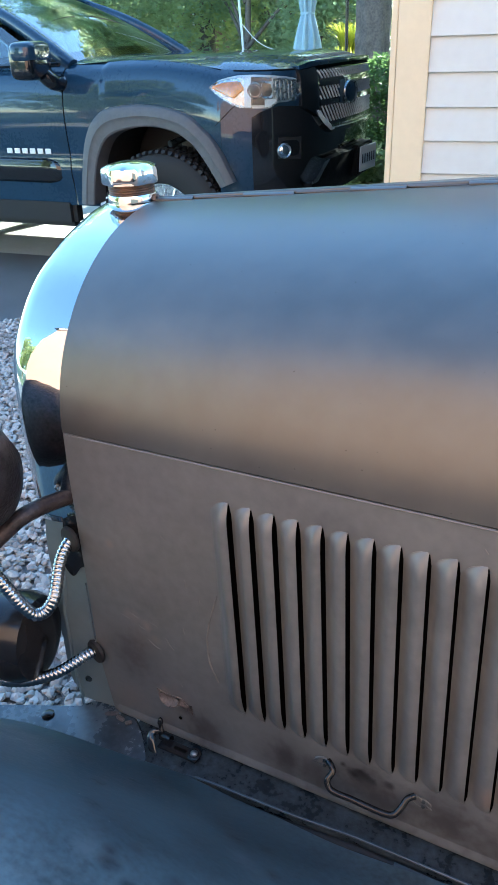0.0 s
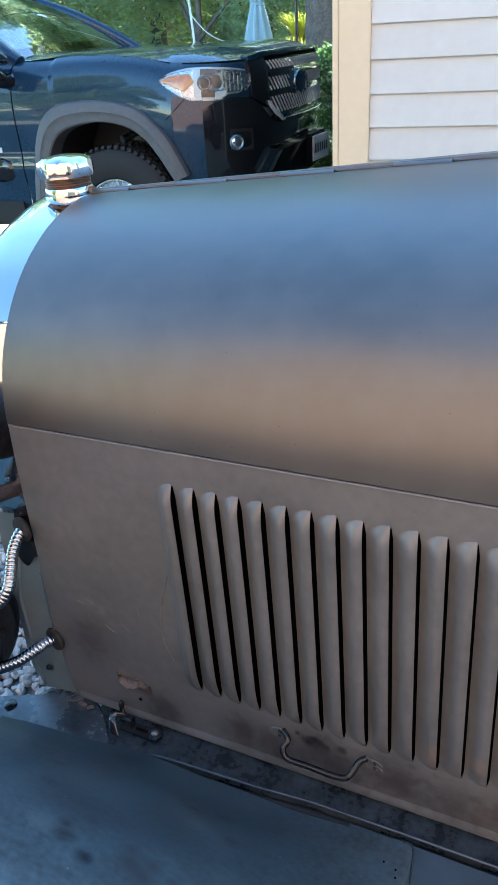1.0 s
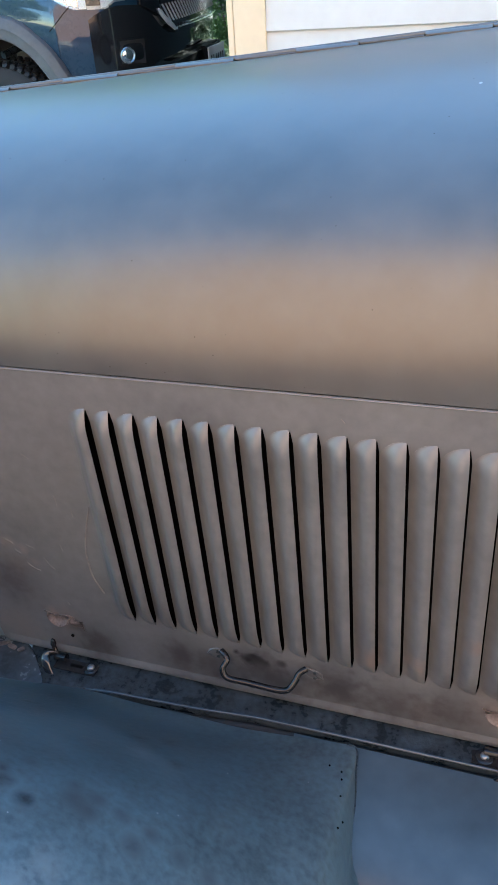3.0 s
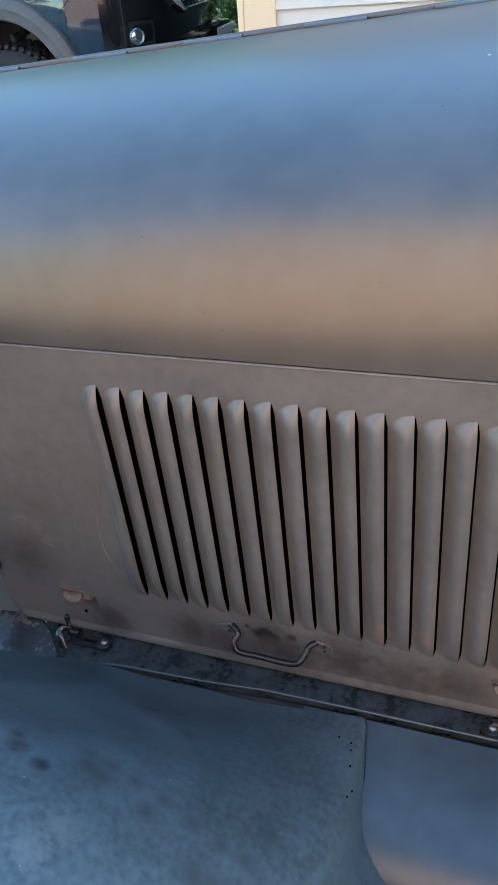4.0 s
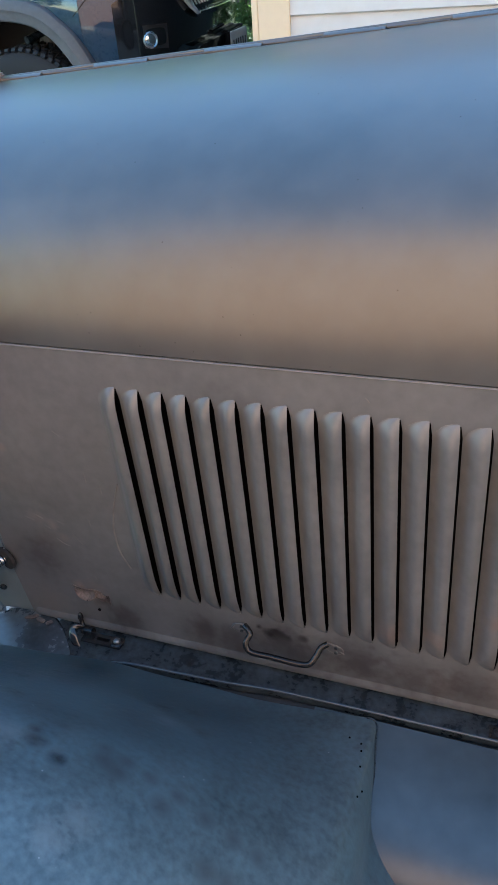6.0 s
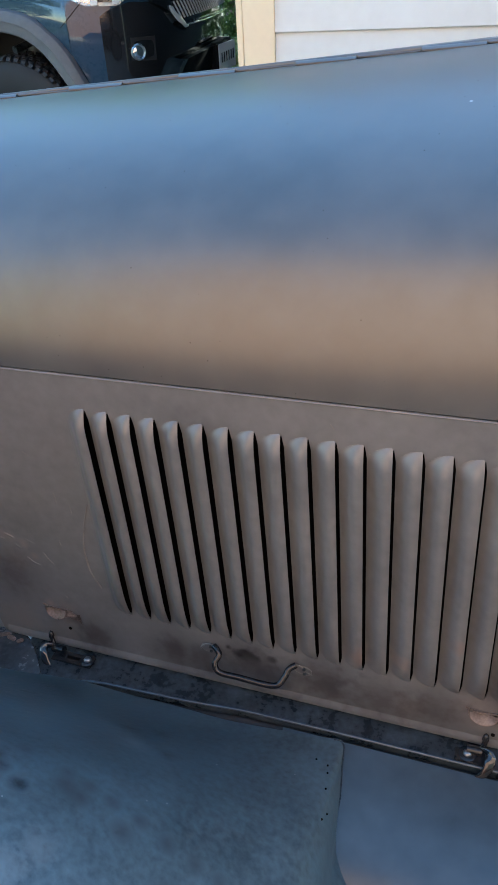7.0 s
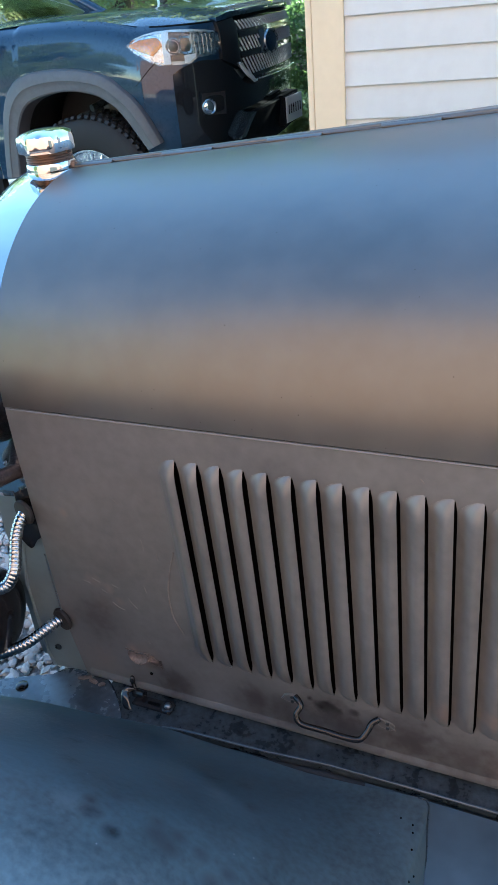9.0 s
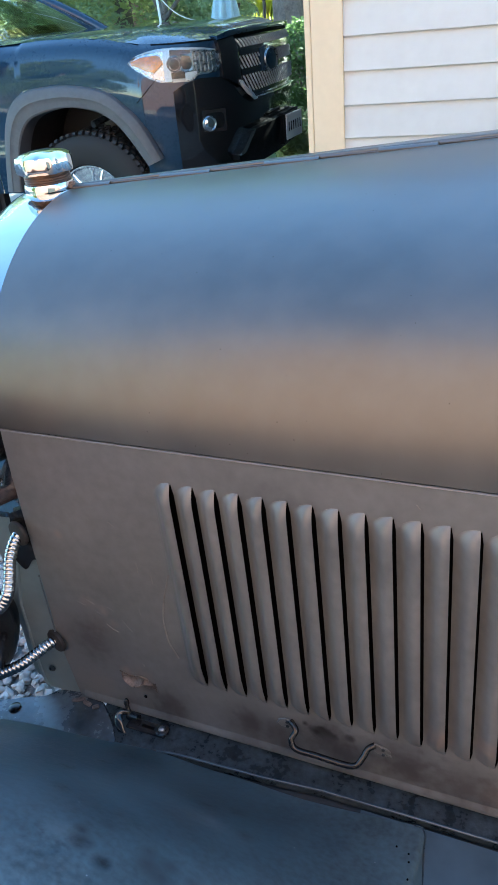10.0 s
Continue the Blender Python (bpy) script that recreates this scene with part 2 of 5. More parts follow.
M_PLASTIC = material("grey_textured_plastic", (0.11, 0.112, 0.116), 0.6, vary=0.15, scale=20, bump=0.1, bump_scale=500)
M_GLOSSB = material("gloss_black_plastic", (0.010, 0.010, 0.011), 0.12, vary=0.1, coat=0.6, rvary=0.03)
M_AMBER = material("amber_reflector", (0.92, 0.28, 0.05), 0.2, vary=0.15, scale=60, coat=1.0)
M_LENSIN = material("silver_lamp_bowl", (0.75, 0.76, 0.77), 0.15, 1.0, vary=0.15, scale=40)
M_TRIMB = material("dull_black_trim", (0.005, 0.006, 0.007), 0.7, vary=0.2, scale=20, spec=0.12)
M_SILVER = material("silver_painted_trim", (0.70, 0.72, 0.74), 0.35, 0.2, vary=0.1, scale=40)
M_LENS = glass("clear_lamp_lens")
M_WIND = glass("windscreen_glass", (0.5, 0.6, 0.58), ior=2.3)
M_BARK = material("grey_furrowed_bark", (0.15, 0.122, 0.103), 0.9, vary=0.5, scale=6, fine=45, bump=0.9, bump_scale=28)


def leaf_material(name, base, back, vary=0.5):
    """Leaves: a soft gloss on top, and light let through from behind."""
    m = material(name, base, 0.45, vary=vary, scale=1.5, fine=9)
    N, L = m.node_tree.nodes, m.node_tree.links
    b = N["Principled BSDF"]
    tr = N.new("ShaderNodeBsdfTranslucent")
    tr.inputs[0].default_value = (*back, 1)
    mx = N.new("ShaderNodeMixShader")
    mx.inputs[0].default_value = 0.55
    L.new(b.outputs[0], mx.inputs[1])
    L.new(tr.outputs[0], mx.inputs[2])
    L.new(mx.outputs[0], N["Material Output"].inputs[0])
    return m


M_LEAF = leaf_material("green_leaves", (0.17, 0.22, 0.135), (0.48, 0.58, 0.32))
M_LEAFD = leaf_material("dark_green_leaves", (0.16, 0.20, 0.11), (0.56, 0.62, 0.26))
M_HEDGE = leaf_material("dark_hedge_leaves", (0.06, 0.10, 0.045), (0.16, 0.26, 0.08))
M_GRASSY = leaf_material("yellow_green_blades", (0.50, 0.50, 0.08), (0.8, 0.78, 0.10), 0.4)
M_CANVAS = material("pale_blue_grey_canvas", (0.36, 0.46, 0.50), 0.85, vary=0.12, scale=8)
M_WHITE = material("white_painted_pole", (0.72, 0.73, 0.74), 0.4, vary=0.06)
M_WALLDARK = material("house_far_paint", (0.30, 0.18, 0.17), 0.7, vary=0.2)
M_EMPTYW = material("grey_weathered_wood", (0.22, 0.19, 0.16), 0.85, vary=0.35, scale=12, bump=0.2)


# ---- mesh helpers ----
def thicken(bm, t):
    """A second skin t behind the sheet, with a rim round its open edges."""
    bm.normal_update()
    skin = list(bm.faces)
    rim = [e for e in bm.edges if len(e.link_faces) == 1]
    rim = [(e.link_loops[0].vert, e.link_loops[0].link_loop_next.vert) for e in rim]
    twin = {v: bm.verts.new(v.co - v.normal * t) for v in list(bm.verts)}
    for f in skin:
        bm.faces.new([twin[v] for v in reversed(f.verts)])
    for a, b in rim:
        bm.faces.new((b, a, twin[a], twin[b]))


def part(name, bm, mat, parent=None, label="", smooth=38, thick=0.0, offset=-1.0, recalc=True):
    """Links a bmesh as one mesh object, under a thing or a part; smooth below that many degrees."""
    if recalc:
        bmesh.ops.recalc_face_normals(bm, faces=bm.faces)
    if thick:
        thicken(bm, thick)
    lim = radians(smooth)
    for f in bm.faces:
        f.smooth = True
    for e in bm.edges:
        if len(e.link_faces) == 2 and e.calc_face_angle(0) > lim:
            e.smooth = False
    me = bpy.data.meshes.new(name)
    bm.to_mesh(me)
    bm.free()
    me.materials.append(mat)
    ob = new(name, me)
    if parent is not None:
        ob.parent = parent
    if label:
        ob["label"] = label
    return ob


def thing(name, label, category, m=None, group="", kind=""):
    ob = new(name)
    if m is not None:
        ob.matrix_world = m
    return tagged(ob, label, category, group, kind)


def grid(bm, rows, close_u=False, close_v=False):
    """Quads over rows of points."""
    vs = [[bm.verts.new(p) for p in r] for r in rows]
    nu, nv = len(vs), len(vs[0])
    for i in range(nu if close_u else nu - 1):
        for j in range(nv if close_v else nv - 1):
            q = (vs[i][j], vs[i][(j + 1) % nv], vs[(i + 1) % nu][(j + 1) % nv], vs[(i + 1) % nu][j])
            try:
                bm.faces.new(q)
            except ValueError:
                pass
    return vs


def sheet(rows, **k):
    bm = bmesh.new()
    grid(bm, rows, **k)
    return bm


def block(sx, sy, sz, at=(0, 0, 0), bevel=0.0, bm=None, turn=None):
    own = bmesh.new()
    bmesh.ops.create_cube(own, size=1.0)
    bmesh.ops.scale(own, vec=(sx, sy, sz), verts=own.verts)
    if bevel:
        bmesh.ops.bevel(own, geom=own.edges[:], offset=bevel, segments=2, affect="EDGES")
    if turn is not None:
        bmesh.ops.transform(own, matrix=turn, verts=own.verts)
    bmesh.ops.translate(own, vec=at, verts=own.verts)
    return joined(bm, own)


def pebble(sx, sy, sz, at, power=4.0, turn=None, n=24, m=16):
    """A box with softly rounded faces and edges."""
    e = 2 / power
    cs = lambda a: math.copysign(abs(math.cos(a)) ** e, math.cos(a))
    sn = lambda a: math.copysign(abs(math.sin(a)) ** e, math.sin(a))
    bm = bmesh.new()
    rows = []
    for i in range(m + 1):
        v = -math.pi / 2 + math.pi * i / m
        rows.append([(0.5 * sx * cs(v) * cs(u), 0.5 * sy * cs(v) * sn(u), 0.5 * sz * sn(v)) for u in (k * math.tau / n for k in range(n))])
    grid(bm, rows, close_v=True)
    bmesh.ops.remove_doubles(bm, verts=bm.verts, dist=1e-5)
    if turn is not None:
        bmesh.ops.transform(bm, matrix=turn, verts=bm.verts)
    bmesh.ops.translate(bm, vec=at, verts=bm.verts)
    return bm


def joined(bm, own):
    """own added to bm, or own itself."""
    if bm is None:
        return own
    me = bpy.data.meshes.new("tmp")
    own.to_mesh(me)
    own.free()
    bm.from_mesh(me)
    bpy.data.meshes.remove(me)
    return bm


def tube(points, radius, sides=12, bm=None, ends=True):
    """A round tube along points; radius a number or one per point."""
    pts = [Vector(p) for p in points]
    rad = radius if isinstance(radius, (list, tuple)) else [radius] * len(pts)
    own = bmesh.new()
    rings, side = [], None
    for i, p in enumerate(pts):
        d = (pts[min(i + 1, len(pts) - 1)] - pts[max(i - 1, 0)]).normalized()
        if side is None:
            side = d.orthogonal().normalized()
        side = (side - d * side.dot(d)).normalized()
        up = d.cross(side)
        rings.append([own.verts.new(p + (side * math.cos(a) + up * math.sin(a)) * rad[i]) for a in (k * math.tau / sides for k in range(sides))])
    for a, b in zip(rings, rings[1:]):
        for k in range(sides):
            own.faces.new((a[k], a[(k + 1) % sides], b[(k + 1) % sides], b[k]))
    if ends:
        own.faces.new(rings[0][::-1])
        own.faces.new(rings[-1])
    return joined(bm, own)


def turned(profile, at=(0, 0, 0), axis=(0, 0, 1), sides=32, bm=None, wob=None):
    """A lathe shape: profile of (radius, height) along axis from at."""
    ax = Vector(axis).normalized()
    q = Vector((0, 0, 1)).rotation_difference(ax)
    own = bmesh.new()
    rows = []
    for r, h in profile:
        rows.append([Vector(at) + q @ Vector(((r if wob is None else r * wob(a, h)) * math.cos(a), (r if wob is None else r * wob(a, h)) * math.sin(a), h)) for a in (k * math.tau / sides for k in range(sides))])
    vs = grid(own, rows, close_v=True)
    if profile[0][0] > 1e-6:
        own.faces.new(vs[0][::-1])
    if profile[-1][0] > 1e-6:
        own.faces.new(vs[-1])
    bmesh.ops.remove_doubles(own, verts=own.verts, dist=1e-6)
    return joined(bm, own)


def spline(pts, n=8):
    """Catmull-Rom through points of any size, n steps a piece."""
    P = [np.array(p, float) for p in pts]
    P = [2 * P[0] - P[1]] + P + [2 * P[-1] - P[-2]]
    out = []
    for i in range(1, len(P) - 2):
        a, b, c, d = P[i - 1 : i + 3]
        for k in range(n):
            t = k / n
            out.append(0.5 * (2 * b + (c - a) * t + (2 * a - 5 * b + 4 * c - d) * t * t + (3 * b - a - 3 * c + d) * t**3))
    out.append(P[-2])
    return [tuple(float(v) for v in p) for p in out]


def lerp_table(table, x):
    xs, ys = zip(*table)
    return float(np.interp(x, xs, ys))


def smooth_table(table):
    """A smooth function through (x, y) pairs in order of x."""
    pts = spline(table, 10)
    xs, ys = [p[0] for p in pts], [p[1] for p in pts]
    return lambda x: float(np.interp(x, xs, ys))


# ---- the ground ----
def plain(name, x0, x1, y0, y1, z, mat, label, category):
    ob = part(name, sheet([[(x0, y0, z), (x1, y0, z)], [(x0, y1, z), (x1, y1, z)]]), mat)
    return tagged(ob, label, category, kind="structure")


plain("ground", -400, 400, -400, 400, 0.0, M_ASPHALT, "grey asphalt driveway running out to the horizon", "ground")


def gravel():
    rng = np.random.RandomState(5)
    base = []
    for k in range(6):
        b = bmesh.new()
        bmesh.ops.create_icosphere(b, subdivisions=1, radius=1.0)
        b.verts.ensure_lookup_table()
        f = rng.uniform(0.65, 1.25, (len(b.verts), 1))
        v = np.array([x.co[:] for x in b.verts]) * f * np.array([1.0, 0.8, 0.55])
        base.append((v, [[x.index for x in p.verts] for p in b.faces]))
        b.free()
    verts, faces, off = [], [], 0
    for i in range(30000):
        u, w = (rng.uniform(-2.7, -0.15), rng.uniform(-0.45, 2.45)) if i % 8 else (rng.uniform(-3.4, 1.6), rng.uniform(-0.7, 2.45))
        edge = 2.36 + 0.05 * math.sin(u * 5) + 0.04 * math.sin(u * 13)
        if w > edge:
            continue
        v, fc = base[rng.randint(6)]
        a, sc = rng.uniform(0, math.tau), rng.uniform(0.0085, 0.0185)
        tl = rng.uniform(-0.6, 0.6)
        ca, sa, ct, st = math.cos(a), math.sin(a), math.cos(tl), math.sin(tl)
        p = v * sc
        p = np.stack([p[:, 0] * ct - p[:, 2] * st, p[:, 1], p[:, 0] * st + p[:, 2] * ct], 1)
        p = np.stack([p[:, 0] * ca - p[:, 1] * sa + u, p[:, 0] * sa + p[:, 1] * ca + w, p[:, 2] + 0.010 + rng.uniform(0, 0.016)], 1)
        verts.append(p)
        faces += [[x + off for x in q] for q in fc]
        off += len(p)
    me = bpy.data.meshes.new("gravel")
    me.from_pydata(np.concatenate(verts).tolist(), [], faces)
    me.materials.append(M_STONE)
    return tagged(new("gravel", me), "pale grey crushed stone gravel beside the asphalt", "gravel", kind="stuff")


plain("parking_pad", -16.0, -0.6, 3.70, 6.6, 0.008, material("pale_worn_concrete", (0.50, 0.47, 0.42), 0.85, vary=0.15, scale=3, fine=90, bump=0.2, bump_scale=200), "pale concrete pad under the pickup", "paving")
plain("gravel_bed", -3.5, 3.2, -0.8, 2.36, 0.006, M_GRAVELBED, "dusty bed of fine grit under the loose gravel", "ground")
gravel()

# ---- the old car, in its own frame: x to the rear, y=0 its middle, left side at -y ----
car = thing("vintage_car", "old satin black car with a chrome radiator shell and louvred hood", "car", CAR)
TA = math.tan(radians(8.5))
XF, XR = -0.197, 0.505          # front and rear edge of the hood
PITCH, LOUVRES = 0.0254, 19
CREASE = 0.8875
LEDGE = 0.4665            # the flat frame ledge under the hood


def half(x):
    return 0.29 + x * TA


def top(x):
    return 1.0975 + 0.0495 * x


def panel_bottom(x):
    return 0.4715


def front_edge(z):
    """The hood's front edge leans forward towards its foot."""
    return lerp_table([(0.4715, -0.2045), (0.50, -0.2105), (0.56, -0.2150), (0.70, -0.2125), (0.81, -0.2105), (0.8875, -0.2055), (0.95, -0.2020), (1.0, -0.1990), (1.06, -0.197)], z)


def hood_section(x, n=28, grow=0.0):
    """From the middle hinge down to the side seam."""
    out = []
    for k in range(n + 1):
        a = (k / n) * math.pi / 2
        e = 2 / 2.15
        out.append((x, -(half(x) + grow) * math.sin(a) ** e, CREASE + (top(x) + grow - CREASE) * math.cos(a) ** e))
    return out


def mirrored(bm):
    bmesh.ops.scale(bm, vec=(1, -1, 1), verts=bm.verts)
    bmesh.ops.reverse_faces(bm, faces=bm.faces)
    return bm


def hood_top():
    xs = np.linspace(XF, XR, 25)
    return sheet([[(x + (front_edge(z) - XF) * max(0.0, 1 - (x - XF) / 0.06), min(y, -0.006), z) for _, y, z in hood_section(x)] for x in xs])


def louvre_ends(i):
    x = i * PITCH
    return 0.5555 - 0.028 * x, 0.8475


def hood_side():
    """The side panel, with a slot behind every louvre."""
    cuts = [XF]
    kinds = []
    for i in range(LOUVRES):
        x = i * PITCH
        kinds += ["full", "slot"]
        cuts += [x - 0.0100, x + 0.0027]
    kinds.append("full")
    cuts.append(XR)
    bm = bmesh.new()
    cols = []
    for n, c in enumerate(cuts):
        zb, zt = 0.5555 - 0.028 * c + 0.003, 0.8475 - 0.002
        row = []
        for z, pinch in ((panel_bottom(c), 0), (zb, 1), (zb + 0.010, 0), (zt - 0.012, 0), (zt, 1), (CREASE - 0.0012, 0)):
            x = c - 0.0018 * pinch if n % 2 == 0 and 0 < n < len(cuts) - 1 else c
            x = front_edge(z) if n == 0 else x
            row.append(bm.verts.new((x, -half(x), z)))
        cols.append(row)
    for a, b, k in zip(cols, cols[1:], kinds):
        for j in range(5):
            if not (k == "slot" and j in (1, 2, 3)):
                bm.faces.new((a[j], b[j], b[j + 1], a[j + 1]))
    return bm


def louvre(i):
    """One pressed louvre: rises from the panel and opens to the rear."""
    x1 = i * PITCH
    x0 = x1 - 0.0222
    zb, zt = louvre_ends(i)
    nrm = Vector((-math.sin(radians(8.5)), -math.cos(radians(8.5)), 0))
    rows = []
    nv = 34
    for j in range(nv + 1):
        s = j / nv
        s = 0.5 - 0.5 * math.cos(s * math.pi)
        z = zb + (zt - zb) * s
        dt, db = min(1, (zt - z) / 0.024), min(1, (z - zb) / 0.046)
        e = max(0, 1 - (1 - dt) ** 2) ** 0.95 * (1 - (1 - db) ** 2)
        q, r = 1 - min(1, (zt - z) / 0.018), 1 - min(1, (z - zb) / 0.018)
        front = (x1 - x0 - 0.0012) * (1 - math.sqrt(max(0, 1 - max(q, r) ** 2)))
        row = []
        for k in range(13):
            u = k / 12
            h = 0.0104 * e * math.sin(u * math.pi * 0.66) ** 1.75
            x = x0 + front + (x1 - x0 - front) * u + 0.0012 * e * u
            row.append(Vector((x, -half(x), z)) + nrm * (h + 0.0003))
        rows.append(row)
    return sheet(rows)


def build_hood():
    for flip in (False, True):
        bm = hood_top()
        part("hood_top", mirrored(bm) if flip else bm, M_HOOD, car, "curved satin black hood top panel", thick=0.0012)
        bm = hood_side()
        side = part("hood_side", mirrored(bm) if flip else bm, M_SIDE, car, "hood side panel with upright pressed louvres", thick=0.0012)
        for i in range(LOUVRES):
            b = louvre(i)
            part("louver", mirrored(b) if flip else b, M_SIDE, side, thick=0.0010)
        # the rolled seam between top and side, and the hem along the bottom
        b = tube([(x, -half(x) + 0.0026, CREASE - 0.001) for x in np.linspace(XF, XR, 12)], 0.0012, 8)
        part("side_hinge", mirrored(b) if flip else b, M_SHELF, side)
        b = tube([(x, -half(x) + 0.0002, CREASE - 0.0029) for x in np.linspace(XF - 0.0075, XR, 12)], 0.0011, 10)
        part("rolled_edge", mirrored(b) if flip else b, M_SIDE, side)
        b = bmesh.new()
        rows = []
        for x in np.linspace(XF, XR, 16):
            y, z = -half(x), panel_bottom(x)
            rows.append([(x, y - 0.0003, z + 0.012), (x, y - 0.0012, z + 0.0095), (x, y - 0.0026, z + 0.006), (x, y - 0.0032, z + 0.003), (x, y - 0.0026, z), (x, y + 0.002, z - 0.002)])
        grid(b, rows)
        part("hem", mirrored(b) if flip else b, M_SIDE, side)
        # near-black sheet added behind the slots, standing in for the shade inside
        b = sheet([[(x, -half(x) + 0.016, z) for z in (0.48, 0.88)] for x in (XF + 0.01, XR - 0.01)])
        part("slot_shade", mirrored(b) if flip else b, M_DARK, side)
    # middle hinge: knuckles in turn from either half, on a long pin
    hinge = part("centre_hinge", tube([(XF - 0.004, 0, top(XF) + 0.0018), (XR, 0, top(XR) + 0.0018)], 0.0026, 10), M_HOOD, car)
    ends = [XF + 0.004, -0.141]
    while ends[-1] < XR:
        ends.append(ends[-1] + 0.0650)
    ends[-1] = XR
    for k, (a, b) in enumerate(zip(ends, ends[1:])):
        yo = 0.0013 if k % 2 else -0.0013
        r = 0.0052 if k % 2 == 0 else 0.0046
        bm = tube([(a + 0.0007, yo, top(a) + 0.0012), (b - 0.0007, yo, top(b) + 0.0012)], r, 12)
        bmesh.ops.scale(bm, vec=(1, 1.25, 0.55), space=Matrix.Translation((0, 0, -top(a) - 0.0012)), verts=bm.verts)
        part("knuckle", bm, M_HOOD, hinge)
    part("hinge_end", block(0.016, 0.010, 0.009, (XF - 0.002, 0, top(XF) + 0.0035), 0.002), M_BARE, hinge, "bare bright end of the hinge pin")
    # unseen near-black block, added to keep daylight out of the slots
    part("light_stop", block(0.60, 0.30, 0.44, (0.15, 0, 0.66), 0.03), M_DARK, car, "near-black block inside the hood that stops light")


build_hood()


def rounded_rod(points, r, n=8, sides=10):
    return tube(spline(points, n), r, sides)


def on_panel(x, z, out=0.0):
    return Vector((x - out * math.sin(radians(8.5)), -half(x) - out * math.cos(radians(8.5)), z))


# bent rod handle on the side panel, its ends beaten flat and riveted
handle = part("hood_handle", rounded_rod([on_panel(0.1050, 0.5360, 0.002), on_panel(0.1105, 0.5350, 0.006), on_panel(0.1140, 0.5315, 0.010), on_panel(0.1110, 0.5245, 0.018), on_panel(0.1180, 0.5165, 0.022),
                          on_panel(0.142, 0.5155, 0.022), on_panel(0.172, 0.5140, 0.022), on_panel(0.1870, 0.5165, 0.021), on_panel(0.1940, 0.5245, 0.014), on_panel(0.1975, 0.5310, 0.007), on_panel(0.2045, 0.5345, 0.002)], 0.0036), M_BLACK, car, "bent black rod handle on the hood side")
for pts, cx, cz, tip in (([(0.087, 0.526), (0.092, 0.533), (0.099, 0.5368), (0.107, 0.5355)], 0.0985, 0.5295, -8), ([(0.203, 0.5345), (0.208, 0.534), (0.215, 0.528), (0.222, 0.5205)], 0.2115, 0.5265, 16)):
    foot = part("handle_foot", pebble(0.021, 0.0030, 0.014, on_panel(cx, cz, 0.0006), 2.6, pose(0, 0, 0, 0, tip, -8.5)), M_SIDE, handle)
    part("foot_rim", rounded_rod([on_panel(x, z, 0.0012) for x, z in pts], 0.0011), M_SIDE, foot)
    for dz in (0.0035, -0.0040):
        part("rivet", turned([(0.0024, 0), (0.0020, 0.0012), (0.0, 0.0018)], on_panel(cx + 0.002, cz + dz, 0.0018), (0.0, -1, 0.1), 12), M_SHELF, foot)


def pressed_ear(x, z):
    """A half-moon cup pressed out of the panel, open along its top, its round lip standing proud."""
    nrm = on_panel(0, 0, 1) - on_panel(0, 0, 0)
    rows = []
    for r, h in ((0.0004, 0.0004), (0.0040, 0.0008), (0.0080, 0.0026), (0.0108, 0.0052), (0.0126, 0.0066), (0.0136, 0.0062), (0.0142, 0.0040), (0.0146, 0.0)):
        row = []
        for k in range(19):
            a = math.pi * (-0.03 + 1.06 * k / 18)
            row.append(on_panel(x - r * 1.12 * math.cos(a), z + 0.006 - r * math.sin(a)) + nrm * (h * (0.55 + 0.45 * math.sin(math.pi * k / 18)) + 0.0002))
        rows.append(row)
    return sheet(rows)


M_CHIP = material("chipped_dusty_paint", (0.095, 0.078, 0.070), 0.5, vary=0.8, scale=120, fine=500, rvary=0.15, bump=0.2, bump_scale=400)
for ex, ez, tail in ((-0.1077, 0.5315, 1.0), (0.4085, 0.5170, 0.5)):
    ear = part("pressed_ear", pressed_ear(ex, ez), M_BARE, car, "half-moon pressed ear worn to bare metal", thick=0.0007)
    nrm = on_panel(0, 0, 1) - on_panel(0, 0, 0)
    # torn flap beside the cup and a chipped halo round it
    flap = sheet([[on_panel(ex + 0.013 + u, ez + 0.007 - 0.013 * v - 0.30 * u + 0.002 * math.sin(9 * v + u * 400), 0.0006 + 0.0034 * math.sin(v * math.pi) * max(0.0, 1 - u / 0.016)) for v in np.linspace(0, 1, 8)] for u in np.linspace(0, 0.015 * tail + 0.004, 6)])
    part("flap", flap, M_CHIP, ear, thick=0.0006)
    part("ear_crease", rounded_rod([on_panel(ex - 0.019, ez + 0.0105, 0.0006), on_panel(ex - 0.010, ez + 0.0085, 0.0014), on_panel(ex + 0.002, ez + 0.0080, 0.0014), on_panel(ex + 0.013, ez + 0.0095, 0.0010), on_panel(ex + 0.022, ez + 0.0060, 0.0004)], 0.0009), M_CHIP, ear)
    part("hole", turned([(0.0022, 0), (0.0022, 0.0012), (0.0, 0.0013)], on_panel(ex + 0.012, ez - 0.026, 0.0002), nrm, 12), M_DARK, ear)


# flat frame ledge below the hood, with a rolled bead along its outer edge
def ledge_out(x):
    """How far the bead stands out from the hood side."""
    return lerp_table([(-0.10, 0.043), (0.0, 0.0395), (0.07, 0.0365), (0.145, 0.0300), (0.25, 0.0285), (0.45, 0.0275), (0.7, 0.0270)], x)


def fender_line(x):
    """Where the fender rises from the ledge, as a distance from the car's middle."""
    return lerp_table([(-0.75, 0.345), (-0.352, 0.3162), (-0.308, 0.3137), (-0.264, 0.3125), (-0.18, 0.3175), (-0.12, 0.3212), (-0.066, 0.3249), (-0.02, 0.3325), (0.05, 0.3424), (0.122, 0.3542), (0.2, 0.3600)], x)


